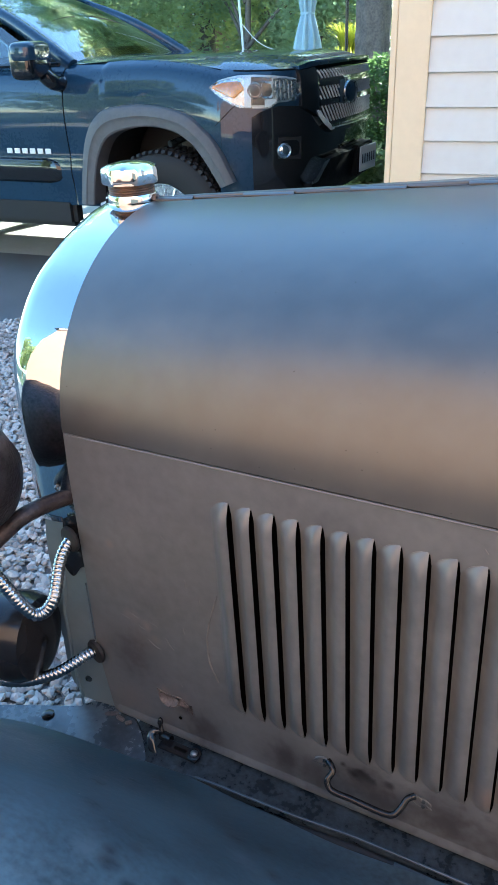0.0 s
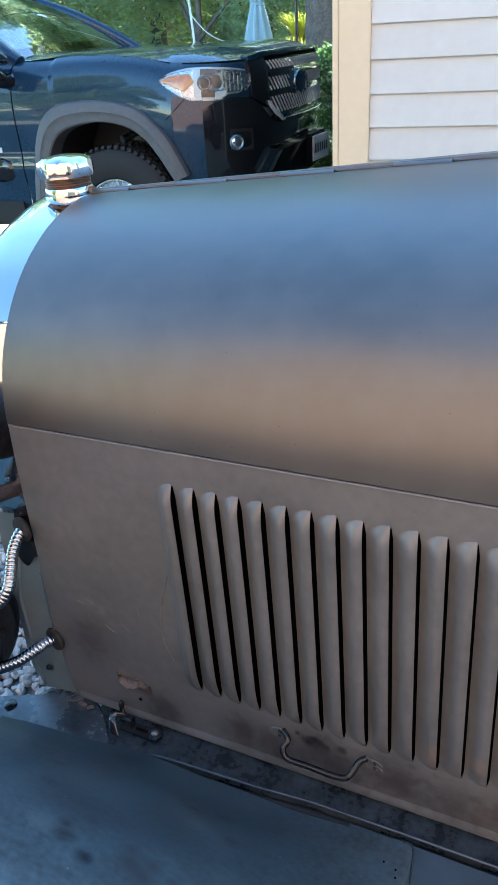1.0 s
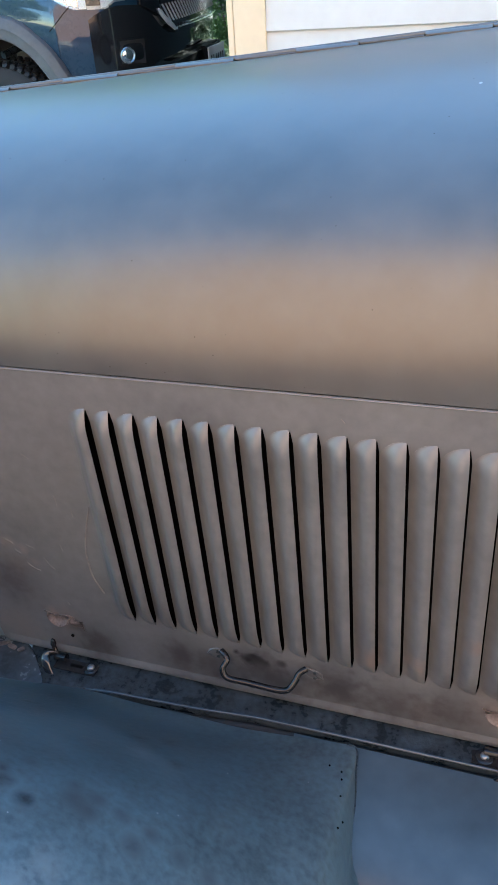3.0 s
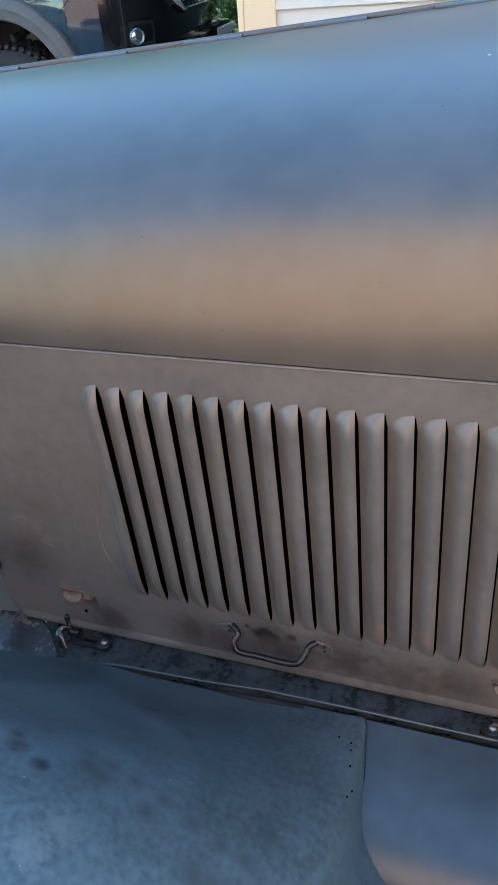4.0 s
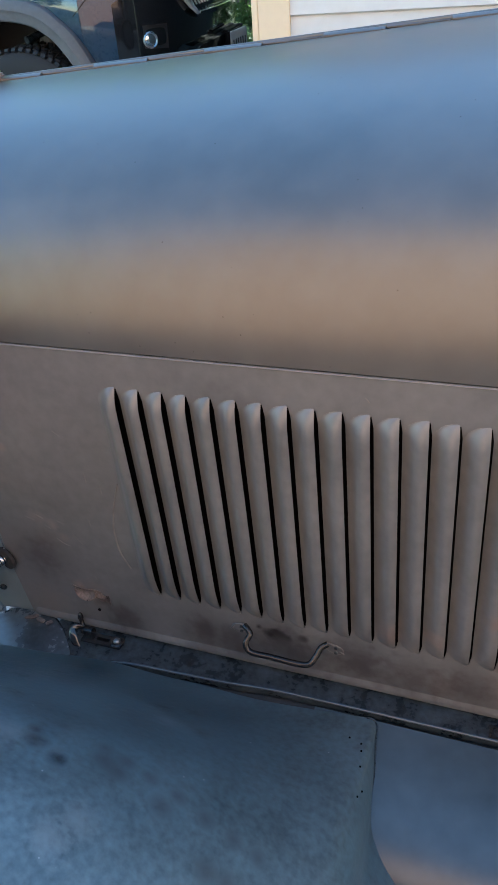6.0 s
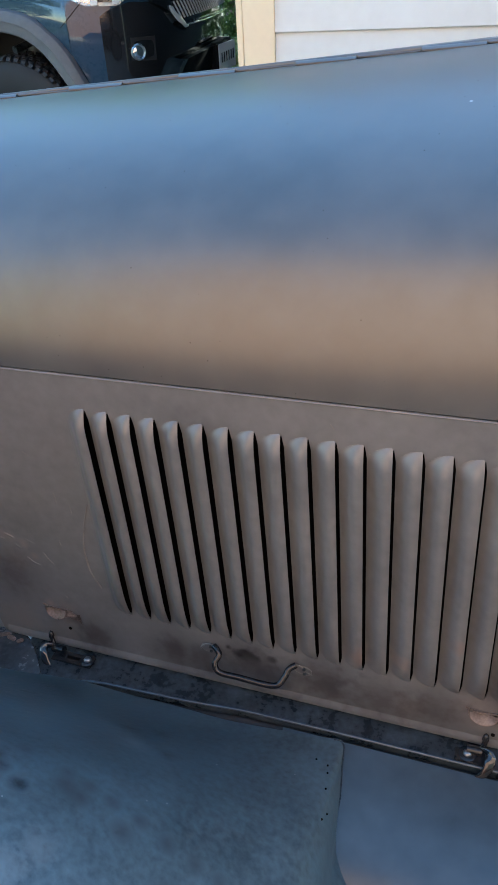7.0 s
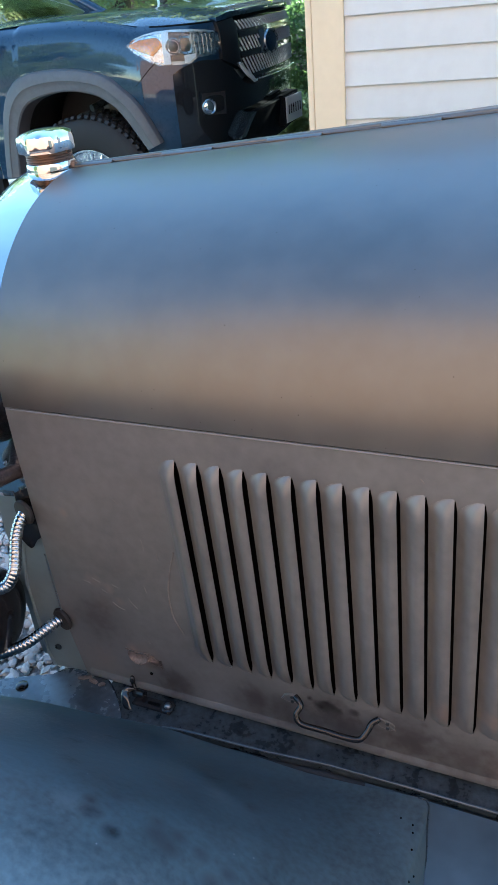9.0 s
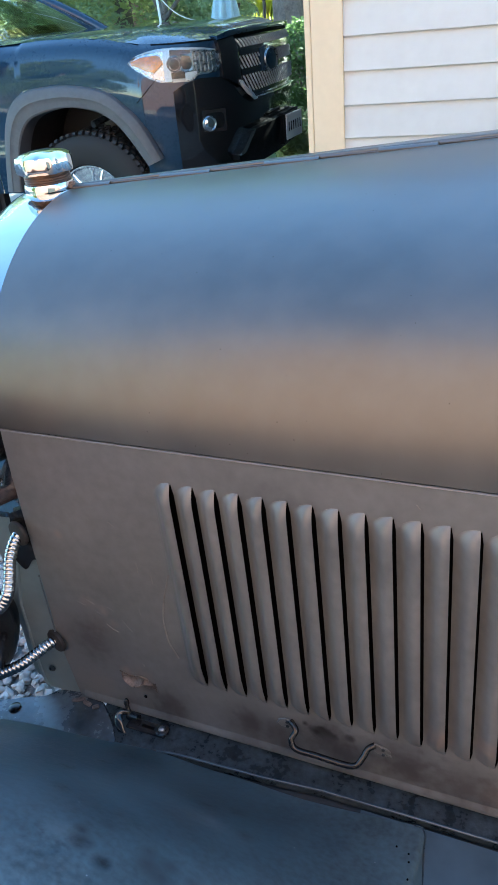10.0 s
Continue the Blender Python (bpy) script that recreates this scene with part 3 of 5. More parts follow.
def shelf_rows(x):
    y, o = -half(x), ledge_out(x)
    edge = -fender_line(x) - 0.006 if x < -0.075 else y - o
    dip = 0.0008 * math.sin(x * 37) + 0.0005 * math.sin(x * 91)
    mids = [(x, y + 0.012 + (edge - y - 0.012) * u, LEDGE + dip * math.sin(u * math.pi) - 0.0012 * u) for u in (0, 0.25, 0.5, 0.75, 0.93, 1.0)]
    return mids + [(x, edge - 0.001, LEDGE - 0.006), (x, edge + 0.003, LEDGE - 0.020), (x, edge + 0.006, LEDGE - 0.05)]


for flip in (False, True):
    bm = sheet([shelf_rows(x) for x in np.linspace(-0.165, 0.62, 60)])
    part("frame_shelf", mirrored(bm) if flip else bm, M_SHELF, car, "grimy black frame shelf with a raised bead", thick=0.002)
    bm = tube([(x, -half(x) - ledge_out(x), LEDGE + 0.0004 - 0.010 * max(0.0, (-0.03 - x) / 0.07) ** 1.5) for x in np.linspace(-0.10, 0.62, 48)], 0.0017, 10)
    part("shelf_bead", mirrored(bm) if flip else bm, M_APRON, car, "glossy rolled bead of the frame shelf")
    # black tube added in the fender joint for the shade of its open gap
    bm = tube([(x, -half(x) - ledge_out(x) - 0.0035, LEDGE - 0.017 - 0.010 * max(0.0, -x / 0.07)) for x in np.linspace(-0.06, 0.62, 30)], 0.006, 10)
    part("fender_gap_shade", mirrored(bm) if flip else bm, M_RUBBER, car, "black strip added to darken the fender gap")
    bm = block(1.4, 0.05, 0.12, (0.52, -0.25 if not flip else 0.25, 0.37), 0.006)
    part("frame_rail", bm, M_SHELF, car)


def blade(points, wide, thick):
    """A flat bent strip that tapers at both ends."""
    path = [Vector(p) for p in spline(points, 6)]
    n = len(path)
    rows = []
    for i, p in enumerate(path):
        d = (path[min(i + 1, n - 1)] - path[max(i - 1, 0)]).normalized()
        side = d.cross(Vector((0, -1, 0.25))).normalized()
        up = side.cross(d).normalized()
        w = wide * (0.35 + 0.65 * math.sin(math.pi * (0.08 + 0.84 * i / (n - 1))))
        rows.append([tuple(p + side * w * math.cos(a) + up * thick * math.sin(a)) for a in (k * math.tau / 12 for k in range(12))])
    bm = bmesh.new()
    vs = grid(bm, rows, close_v=True)
    bm.faces.new(vs[0][::-1])
    bm.faces.new(vs[-1])
    return bm


def catch(x, turn, bolt):
    """A hood catch: a slotted plate bolted flat on the ledge, a hook over the hem and a bent finger blade."""
    y = -half(x)
    q = lambda dx, out, up: (x + dx * turn, -half(x + dx * turn) - out, LEDGE + up)
    mid = (bolt - 0.010) / 2
    c = part("hood_catch", block(abs(bolt) + 0.026, 0.017, 0.0030, q(mid, 0.018, 0.0016), 0.0010, turn=pose(0, 0, 0, 0, 0, -8.5)), M_BLACK, car, "black spring hood catch with a finger lever")
    part("lever", blade([q(-0.018, 0.010, 0.010), q(-0.026, 0.018, 0.0145), q(-0.0275, 0.0265, 0.0105), q(-0.022, 0.0335, 0.0005), q(-0.012, 0.0365, -0.010)], 0.0056, 0.0018), M_GLOSSB, c)
    part("hook", rounded_rod([q(-0.014, 0.014, 0.004), q(-0.020, 0.008, 0.008), q(-0.0235, 0.0045, 0.0155), q(-0.0230, 0.0045, 0.0225)], 0.0028), M_BLACK, c)
    part("tip", turned([(0.0, -0.004), (0.0038, 0.0), (0.0030, 0.006), (0.0, 0.010)], q(-0.0232, 0.0046, 0.0190), (0.05, 0.1, 1), 12), M_BLACK, c)
    part("pivot", tube([q(-0.020, 0.011, 0.005), q(-0.004, 0.0125, 0.0065)], 0.0054, 14), M_BLACK, c)
    part("slot", block(max(0.008, abs(bolt) - 0.014), 0.0045, 0.0012, q(bolt / 2 - 0.004, 0.018, 0.0033), 0.0005, turn=pose(0, 0, 0, 0, 0, -8.5)), M_DARK, c)
    at = q(bolt, 0.0168, 0.003)
    w = part("washer", turned([(0.0092, 0), (0.0092, 0.0013), (0.0082, 0.0019), (0.0, 0.0019)], at, (0, -0.05, 1), 24), M_BLACK, c)
    part("bolt", turned([(0.0048, 0.0015), (0.0047, 0.0030), (0.0036, 0.0046), (0.0016, 0.0054), (0, 0.0056)], at, (0, -0.05, 1), 20), M_BOLT, w, "round steel bolt head")


catch(-0.104, 1, 0.032)
catch(0.390, -1, -0.005)

# ---- front fender ----
F_KEYS = [(-0.93, 0.36, 0.40, -0.93, 0.44), (-0.6, 0.335, 0.46, -0.6, 0.77), (-0.352, 0.3162, 0.4660, -0.36, 0.80), (-0.264, 0.3125, 0.4660, -0.27, 0.795), (-0.18, 0.3175, 0.4660, -0.19, 0.783), (-0.12, 0.3212, 0.4660, -0.12, 0.764),
          (-0.066, 0.3249, 0.4655, -0.066, 0.743), (0.0, 0.3355, 0.4640, 0, 0.712), (0.055, 0.3430, 0.4638, 0.05, 0.680), (0.125, 0.3545, 0.4635, 0.11, 0.632), (0.2, 0.3600, 0.4635, 0.17, 0.573), (0.250, 0.3625, 0.4635, 0.20, 0.543),
          (0.2610, 0.3680, 0.4625, 0.213, 0.532), (0.2614, 0.3880, 0.4605, 0.222, 0.526), (0.2625, 0.4188, 0.4560, 0.235, 0.516), (0.2621, 0.4471, 0.4500, 0.245, 0.507), (0.2632, 0.4675, 0.4435, 0.255, 0.499), (0.2689, 0.4812, 0.4370, 0.262, 0.493),
          (0.2816, 0.4985, 0.4260, 0.275, 0.484), (0.33, 0.535, 0.385, 0.32, 0.445), (0.42, 0.565, 0.315, 0.42, 0.355), (0.6, 0.58, 0.24, 0.6, 0.25), (1.3, 0.58, 0.18, 1.3, 0.19)]
F_ROWS = spline(F_KEYS, 7)


def fender_row(key, n=30):
    """One rib of the fender: from the inner bead over the crown to the outer edge."""
    xi, yi, zi, xc, zc = key
    yc, yo = 0.68, 0.87
    zo = zc - 0.11
    row = []
    for k in range(n + 1):
        v = k / n
        if v < 0.7:
            s = v / 0.7
            h = math.sin(s * math.pi / 2) ** 1.25
            row.append((xi + (xc - xi) * s, -(yi + (yc - yi) * s), zi + (zc - zi) * h))
        else:
            s = (v - 0.7) / 0.3
            row.append((xc, -(yc + (yo - yc) * math.sin(s * math.pi / 2)), zc - (zc - zo) * (1 - math.cos(s * math.pi / 2))))
    return row


for flip in (False,):
    bm = sheet([fender_row(x) for x in F_ROWS])
    fend = part("front_fender", mirrored(bm) if flip else bm, M_FEND, car, "dusty black front fender sweeping back to the running board", thick=0.0016)
    bm = tube([(x, -y, z + 0.0004) for x, y, z, _, _ in F_ROWS if 0.249 < x < 0.7], 0.0012, 8)
    part("joint_bead", mirrored(bm) if flip else bm, M_SHELF, fend)
    # splash apron behind the fender joint: flat on top, then rolled down
    rows = []
    for x in np.linspace(0.19, 1.3, 40):
        y0 = half(min(x, 0.55)) + 0.0352
        prof = [(0, 0.4620), (0.03, 0.4595), (0.065, 0.4550), (0.10, 0.4485), (0.128, 0.4395), (0.150, 0.4250), (0.165, 0.402), (0.174, 0.37), (0.178, 0.32), (0.180, 0.26), (0.182, 0.19)]
        rows.append([(x, -(y0 + o), z) for o, z in spline(prof, 4)])
    bm = sheet(rows)
    part("splash_apron", mirrored(bm) if flip else bm, M_APRON, car, "smooth dark apron rolled down beside the running board", thick=0.0016)
    # flat plate between the fender and the radiator foot
    back = [(-0.75, 0.36), (-0.50, 0.336), (-0.364, 0.2995), (-0.307, 0.2815), (-0.252, 0.2645), (-0.240, 0.250), (-0.13, 0.255)]
    rows = []
    for x in np.linspace(-0.72, -0.128, 48):
        yo, yi = fender_line(x) + 0.003, min(fender_line(x) - 0.002, lerp_table(back, x) + 0.064 * max(0.0, (x + 0.20) / 0.072) ** 2)
        rows.append([(x, -(yo + (yi - yo) * u), LEDGE + 0.0012 + 0.0016 * u - 0.003 * max(0.0, u - 0.93) / 0.07) for u in (0, 0.1, 0.3, 0.55, 0.8, 0.93, 1.0)])
    bm = sheet(rows)
    part("fender_flange", mirrored(bm) if flip else bm, M_FLANGE, fend, "flat bolted flange of the fender", thick=0.002)
part("flange_bolt", turned([(0.0088, 0), (0.0088, 0.0012), (0.0060, 0.0024), (0.0, 0.0030)], (-0.288, -0.2955, LEDGE + 0.0022), (0, -0.05, 1), 16), M_BLACK, car)
# flakes of torn gasket at the foot of the hood
for gx, gy, gl, gt in ((-0.205, -0.268, 0.020, 24), (-0.190, -0.272, 0.014, -18), (-0.176, -0.2755, 0.010, 40)):
    part("gasket_flake", pebble(gl, 0.007, 0.0022, (gx, gy, LEDGE + 0.0035), 3.0, pose(0, 0, 0, 0, 6, gt), 12, 8), M_CHIP, car)
# small bolt holes along the fender joint, drawn as near-black discs
_dense = [Vector(p) for key in F_ROWS for p in fender_row(key, 90)]
for hx, hy in ((0.2361, -0.3981), (0.2483, -0.4015), (0.2473, -0.4152), (0.2482, -0.4362), (0.2522, -0.4598), (0.2486, -0.4716)):
    at = min(_dense, key=lambda p: (p.x - hx) ** 2 + (p.y - hy) ** 2)
    part("bolt_hole", turned([(0.0011, 0), (0.0011, 0.0008), (0, 0.0009)], at + Vector((0, 0, 0.0002)), (0.3, -0.1, 1), 10), M_DARK, car)


def scratch(points, r=0.0005):
    """A thin pale scrape lying in the paint."""
    return tube(spline([on_panel(x, z, 0.0002) for x, z in points], 6), r, 6)


M_SCRAPE = material("pale_scrape", (0.160, 0.155, 0.150), 0.5, vary=0.3, scale=80)
for pts, r in (([(-0.0242, 0.7215), (-0.0348, 0.6902), (-0.0425, 0.659), (-0.0438, 0.6368), (-0.0419, 0.6148), (-0.0331, 0.5921)], 0.0010), ([(-0.0648, 0.7304), (-0.0640, 0.7250), (-0.0643, 0.7153)], 0.0004), ([(-0.0477, 0.7153), (-0.0475, 0.7040)], 0.0004), ([(-0.1022, 0.6322), (-0.0981, 0.6241), (-0.0926, 0.6180)], 0.0004), ([(-0.09, 0.7823), (-0.083, 0.7771)], 0.0003), ([(-0.15, 0.6539), (-0.140, 0.6496)], 0.0003), ([(-0.165, 0.6475), (-0.154, 0.6444)], 0.0002), ([(-0.140, 0.6381), (-0.133, 0.6349)], 0.0002), ([(-0.128, 0.6202), (-0.120, 0.6138), (-0.113, 0.6117)], 0.0004), ([(-0.122, 0.6496), (-0.113, 0.6465)], 0.0002), ([(-0.075, 0.6581), (-0.074, 0.6496)], 0.0003), ([(-0.088, 0.5643), (-0.087, 0.5612)], 0.0006), ([(0.25, 0.8645), (0.253, 0.8602)], 0.0005)):
    part("scrape", scratch(pts, r), M_SCRAPE, car)


# ---- radiator shell, cap, horn, lamp ----
SHELL = spline([(0.0, 1.0925), (0.035, 1.0885), (0.0708, 1.0805), (0.1117, 1.0693), (0.1614, 1.0490), (0.1901, 1.0315), (0.2155, 1.0085), (0.2370, 0.9815), (0.2490, 0.9545), (0.2550, 0.9224), (0.2572, 0.8900), (0.2578, 0.85), (0.2575, 0.80), (0.2560, 0.760)], 4)


def shell_section(x, inset, low=0.760):
    """Half outline of the shell from the top middle down its side, drawn in by inset."""
    return [(x, -max(0.0, y * (1 - inset / 0.258)), CREASE + (z - CREASE) * (1 - inset / 0.205) if z > CREASE else CREASE - (CREASE - z) * (CREASE - low) / (CREASE - 0.760)) for y, z in SHELL]


def build_shell():
    xs = [(-0.185, 0.006), (-0.200, 0.004), (-0.230, 0.003), (-0.250, 0.003), (-0.260, 0.0045), (-0.2675, 0.008), (-0.2725, 0.0135), (-0.2745, 0.020), (-0.2725, 0.027), (-0.267, 0.032)]
    for flip in (False, True):
        bm = sheet([shell_section(x, i) for x, i in xs])
        yield part("radiator_shell", mirrored(bm) if flip else bm, M_CHROME, car, "bright chrome radiator shell", thick=0.0012, smooth=60)


list(build_shell())
# lower side shield, grey worn plating
for flip in (False, True):
    front = [(0.462, -0.256), (0.4929, -0.262), (0.5438, -0.2614), (0.6209, -0.2596), (0.687, -0.2442), (0.72, -0.236), (0.76, -0.230)]
    rows = [[(-0.200 + (lerp_table(front, z) + 0.200) * u, -(0.2545 - 0.003 * u**2), z) for z in np.linspace(0.76, 0.4685, 18)] for u in np.linspace(0, 1, 8)]
    bm = sheet(rows)
    lip = tube([(lerp_table(front, z) - 0.001, -0.2515, z) for z in np.linspace(0.755, 0.470, 24)], 0.0024, 8)
    part("shield_lip", mirrored(lip) if flip else lip, M_SHIELD, car, "rolled front lip of the shield")
    part("radiator_shield", mirrored(bm) if flip else bm, M_SHIELD, car, "grey worn plated shield under the radiator shell", thick=0.0015)
    # weathered inner side strip of the radiator, in front of the shield
    strip = [(0.77, -0.276), (0.7527, -0.2749), (0.6761, -0.2809), (0.6008, -0.2876), (0.5318, -0.2879), (0.47, -0.284)]
    strip = sorted(strip)
    rows = [[(-0.245 + (lerp_table(strip, z) + 0.245) * u, -0.235 + 0.002 * math.sin(z * 60) * u, z) for z in np.linspace(0.768, 0.47, 16)] for u in np.linspace(0, 1, 5)]
    bm = sheet(rows)
    part("radiator_side_strip", mirrored(bm) if flip else bm, M_SHIELD, car, "weathered grey side strip of the radiator", thick=0.003)
for flip in (False, True):
    half_core = [[(x, y, z) for _, y, z in shell_section(0, 0.036)] + [(x, -0.205, 0.52)] for x in (-0.25, -0.20)]
    bm = sheet([[(r[0][0], 0, p[2]) for p in r] if k in (0, 3) else r for k, r in enumerate([half_core[0], half_core[0], half_core[1], half_core[1]])])
    part("radiator_core", mirrored(bm) if flip else bm, M_DARK, car, "dark radiator core")

neck = part("filler_neck", turned([(0.040, -0.010), (0.034, -0.002), (0.0265, 0.004), (0.0255, 0.008), (0.0295, 0.013), (0.0315, 0.017), (0.0315, 0.028), (0.030, 0.031), (0.027, 0.032), (0.027, 0.036)], (-0.228, 0, 1.066), (0, 0, 1), 40), M_CHROME, car, "chrome filler neck on the radiator")
part("thread", turned([(0.0284, 0.0), (0.0292, 0.0008), (0.0284, 0.002), (0.0292, 0.0032), (0.0284, 0.0046), (0.0292, 0.006), (0.0284, 0.0074), (0.0292, 0.0088), (0.0284, 0.0102), (0.0284, 0.012)], (-0.228, 0, 1.0972), (0, 0, 1), 36), M_BRASS, neck, "brown exposed thread under the cap")
part("radiator_cap", turned([(0.0285, 0.0), (0.0340, 0.001), (0.0352, 0.004), (0.0350, 0.016), (0.0335, 0.020), (0.027, 0.0235), (0.014, 0.0260), (0.0, 0.0268)], (-0.228, 0, 1.1085), (0, 0, 1), 64, wob=lambda a, h: 1 + (0.045 * math.cos(7 * a) if h < 0.021 else 0.015 * math.cos(7 * a))), M_CHROME, car, "fluted chrome radiator cap")

# head lamp bucket, bar, horn and armoured conduits
lamp = part("headlamp", turned([(r * 0.72, h * 0.72) for r, h in ((0.0, -0.115), (0.030, -0.112), (0.062, -0.098), (0.085, -0.070), (0.098, -0.030), (0.102, 0.0), (0.106, 0.004), (0.106, 0.016), (0.098, 0.020), (0.05, 0.032), (0.0, 0.036))], (-0.308, -0.343, 0.861), (-1, -0.12, 0), 40), M_RUST, car, "rusty brown headlamp bucket")
part("lamp_bar", rounded_rod([(-0.200, -0.225, 0.797), (-0.2165, -0.245, 0.7965), (-0.2206, -0.255, 0.7985), (-0.2300, -0.280, 0.8025), (-0.2345, -0.297, 0.8045), (-0.2420, -0.311, 0.8025), (-0.253, -0.325, 0.7935), (-0.278, -0.345, 0.7695), (-0.32, -0.372, 0.733)], 0.0098, 8, 14), M_RUST, car, "rusty headlamp bar")
horn = part("horn", turned([(0.0, 0.0), (0.030, 0.004), (0.052, 0.014), (0.058, 0.030), (0.058, 0.100), (0.050, 0.112), (0.034, 0.120), (0.030, 0.16), (0.034, 0.22), (0.055, 0.31), (0.057, 0.312), (0.03, 0.22)], (-0.261, -0.290, 0.604), (-1, -0.08, -0.04), 40), M_BLACK, car, "gloss black horn with a domed motor cover")


def conduit(points):
    """Armoured spiral conduit: ribs along a bent path."""
    path = spline(points, 30)
    P = np.array(path)
    d = np.r_[0, np.cumsum(np.linalg.norm(np.diff(P, axis=0), axis=1))]
    n = int(d[-1] / 0.00062)
    s = np.linspace(0, d[-1], n)
    Q = np.stack([np.interp(s, d, P[:, k]) for k in range(3)], 1)
    return tube([tuple(q) for q in Q], [0.0069 + 0.0009 * abs(math.sin(v / 0.0050 * math.pi)) ** 0.6 for v in s], 14)


part("horn_conduit", conduit([(-0.2198, -0.258, 0.745), (-0.2245, -0.27, 0.737), (-0.2275, -0.282, 0.7227), (-0.2262, -0.295, 0.7053), (-0.2255, -0.308, 0.6895), (-0.2330, -0.318, 0.6770), (-0.2418, -0.328, 0.6785), (-0.251, -0.334, 0.6955), (-0.2629, -0.336, 0.7156), (-0.2762, -0.336, 0.7344), (-0.2965, -0.335, 0.7556)]), M_CONDUIT, car, "ribbed armoured steel conduit", smooth=70)
part("lamp_conduit", conduit([(-0.2160, -0.253, 0.5680), (-0.2257, -0.268, 0.5680), (-0.2366, -0.285, 0.5655), (-0.2489, -0.300, 0.5615), (-0.267, -0.312, 0.5575), (-0.2862, -0.322, 0.5560), (-0.3047, -0.335, 0.5639), (-0.3237, -0.345, 0.5773)]), M_CONDUIT, car, "ribbed armoured steel conduit", smooth=70)
for gx, gy, gz in ((-0.2195, -0.260, 0.745), (-0.2160, -0.2565, 0.5685)):
    part("grommet", turned([(0.008, 0), (0.0155, 0.0005), (0.0168, 0.003), (0.0155, 0.006), (0.0095, 0.007)], (gx, gy, gz), (-0.4, -0.9, 0), 24), M_RUBBER, car, "black rubber grommet")
part("shield_bolt", turned([(0.0050, 0), (0.0050, 0.0015), (0.003, 0.003), (0, 0.0033)], (-0.242, -0.2545, 0.5095), (0, -1, 0), 14), M_SHELF, car)
rows = []
for u in np.linspace(0, 1, 9):
    zt, zb = 0.780 - 0.010 * u, 0.690 + 0.010 * math.sin(u * math.pi * 2.0) + 0.008 * u
    x = -0.205 - 0.034 * u
    rows.append([(x + 0.010 * u * (1 - v), -(0.2565 + 0.003 * math.sin(u * math.pi * 0.5)), zt + (zb - zt) * v) for v in np.linspace(0, 1, 9)])
part("conduit_bracket", sheet(rows), M_BLACK, car, "black bracket plate holding the conduit", thick=0.002)
# chained edge lacing beside the shield
for k in range(24):
    z = 0.585 + k * 0.0040
    part("lacing_bead", turned([(0, -0.0015), (0.0013, -0.0006), (0.0013, 0.0006), (0, 0.0015)], (front_edge(z) - 0.0012, -half(front_edge(z)) - 0.0012, z), (0, 0, 1), 8), M_BOLT, car)

# cowl behind the hood, wheels
rows = [[(x, y, z) for _, y, z in hood_section(min(x, 0.505) + 0.0, 28, 0.004)] + [(x, -half(min(x, .505)) - 0.004, zz) for zz in (0.80, 0.7, 0.6, 0.5, 0.47)] for x in (0.509, 0.56, 0.7, 0.82)]
for flip in (False, True):
    bm = sheet(rows)
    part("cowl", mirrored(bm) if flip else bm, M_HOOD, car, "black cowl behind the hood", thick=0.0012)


def wheel(parent, at, radius, width, rim_r, side):
    """Tyre, rim and hub on a lateral axis."""
    prof = [(rim_r, -width * 0.42), (rim_r + (radius - rim_r) * 0.35, -width * 0.52), (rim_r + (radius - rim_r) * 0.8, -width * 0.5), (radius, -width * 0.32), (radius, width * 0.32), (rim_r + (radius - rim_r) * 0.8, width * 0.5), (rim_r + (radius - rim_r) * 0.35, width * 0.52), (rim_r, width * 0.42)]
    w = part("wheel", turned([(0.02, -0.05), (0.05, -0.045), (rim_r * 0.95, -width * 0.2), (rim_r, -width * 0.42), (rim_r, width * 0.42), (rim_r * 0.95, width * 0.2), (0.05, 0.045), (0.02, 0.05)], at, (0, side, 0), 40), M_PLASTIC, parent)
    part("tyre", turned(prof + [prof[0]], at, (0, side, 0), 56), M_RUBBER, w)
    return w


for sy in (-1, 1):
    wheel(car, (-0.40, sy * 0.70, 0.3137), 0.37, 0.115, 0.27, sy)
    wheel(car, (1.95, sy * 0.70, 0.2462), 0.37, 0.115, 0.27, sy)
part("front_axle", tube(spline([(-0.40, -0.68, 0.3137), (-0.40, -0.56, 0.290), (-0.40, -0.46, 0.185), (-0.40, 0.0, 0.165), (-0.40, 0.46, 0.185), (-0.40, 0.56, 0.290), (-0.40, 0.68, 0.3137)], 6), 0.025, 12), M_SHELF, car, "dropped front axle")
part("rear_axle", tube([(1.95, -0.68, 0.2462), (1.95, 0.68, 0.2462)], 0.03, 12), M_SHELF, car)
part("rear_frame", block(1.6, 0.6, 0.10, (1.55, 0, 0.34), 0.01), M_SHELF, car)

# ---- the house corner behind ----
HX, HY = -0.162, 1.75
house = thing("house", "white clapboard house with a cream corner board", "house")
CLAP = 0.0984
EAVE = 2.60
part("wall", block(6.0, 4.0, EAVE, (HX + 3.0 - 0.10, HY + 2.015, EAVE / 2)), M_SIDING, house)
z = 0.04
lap = None
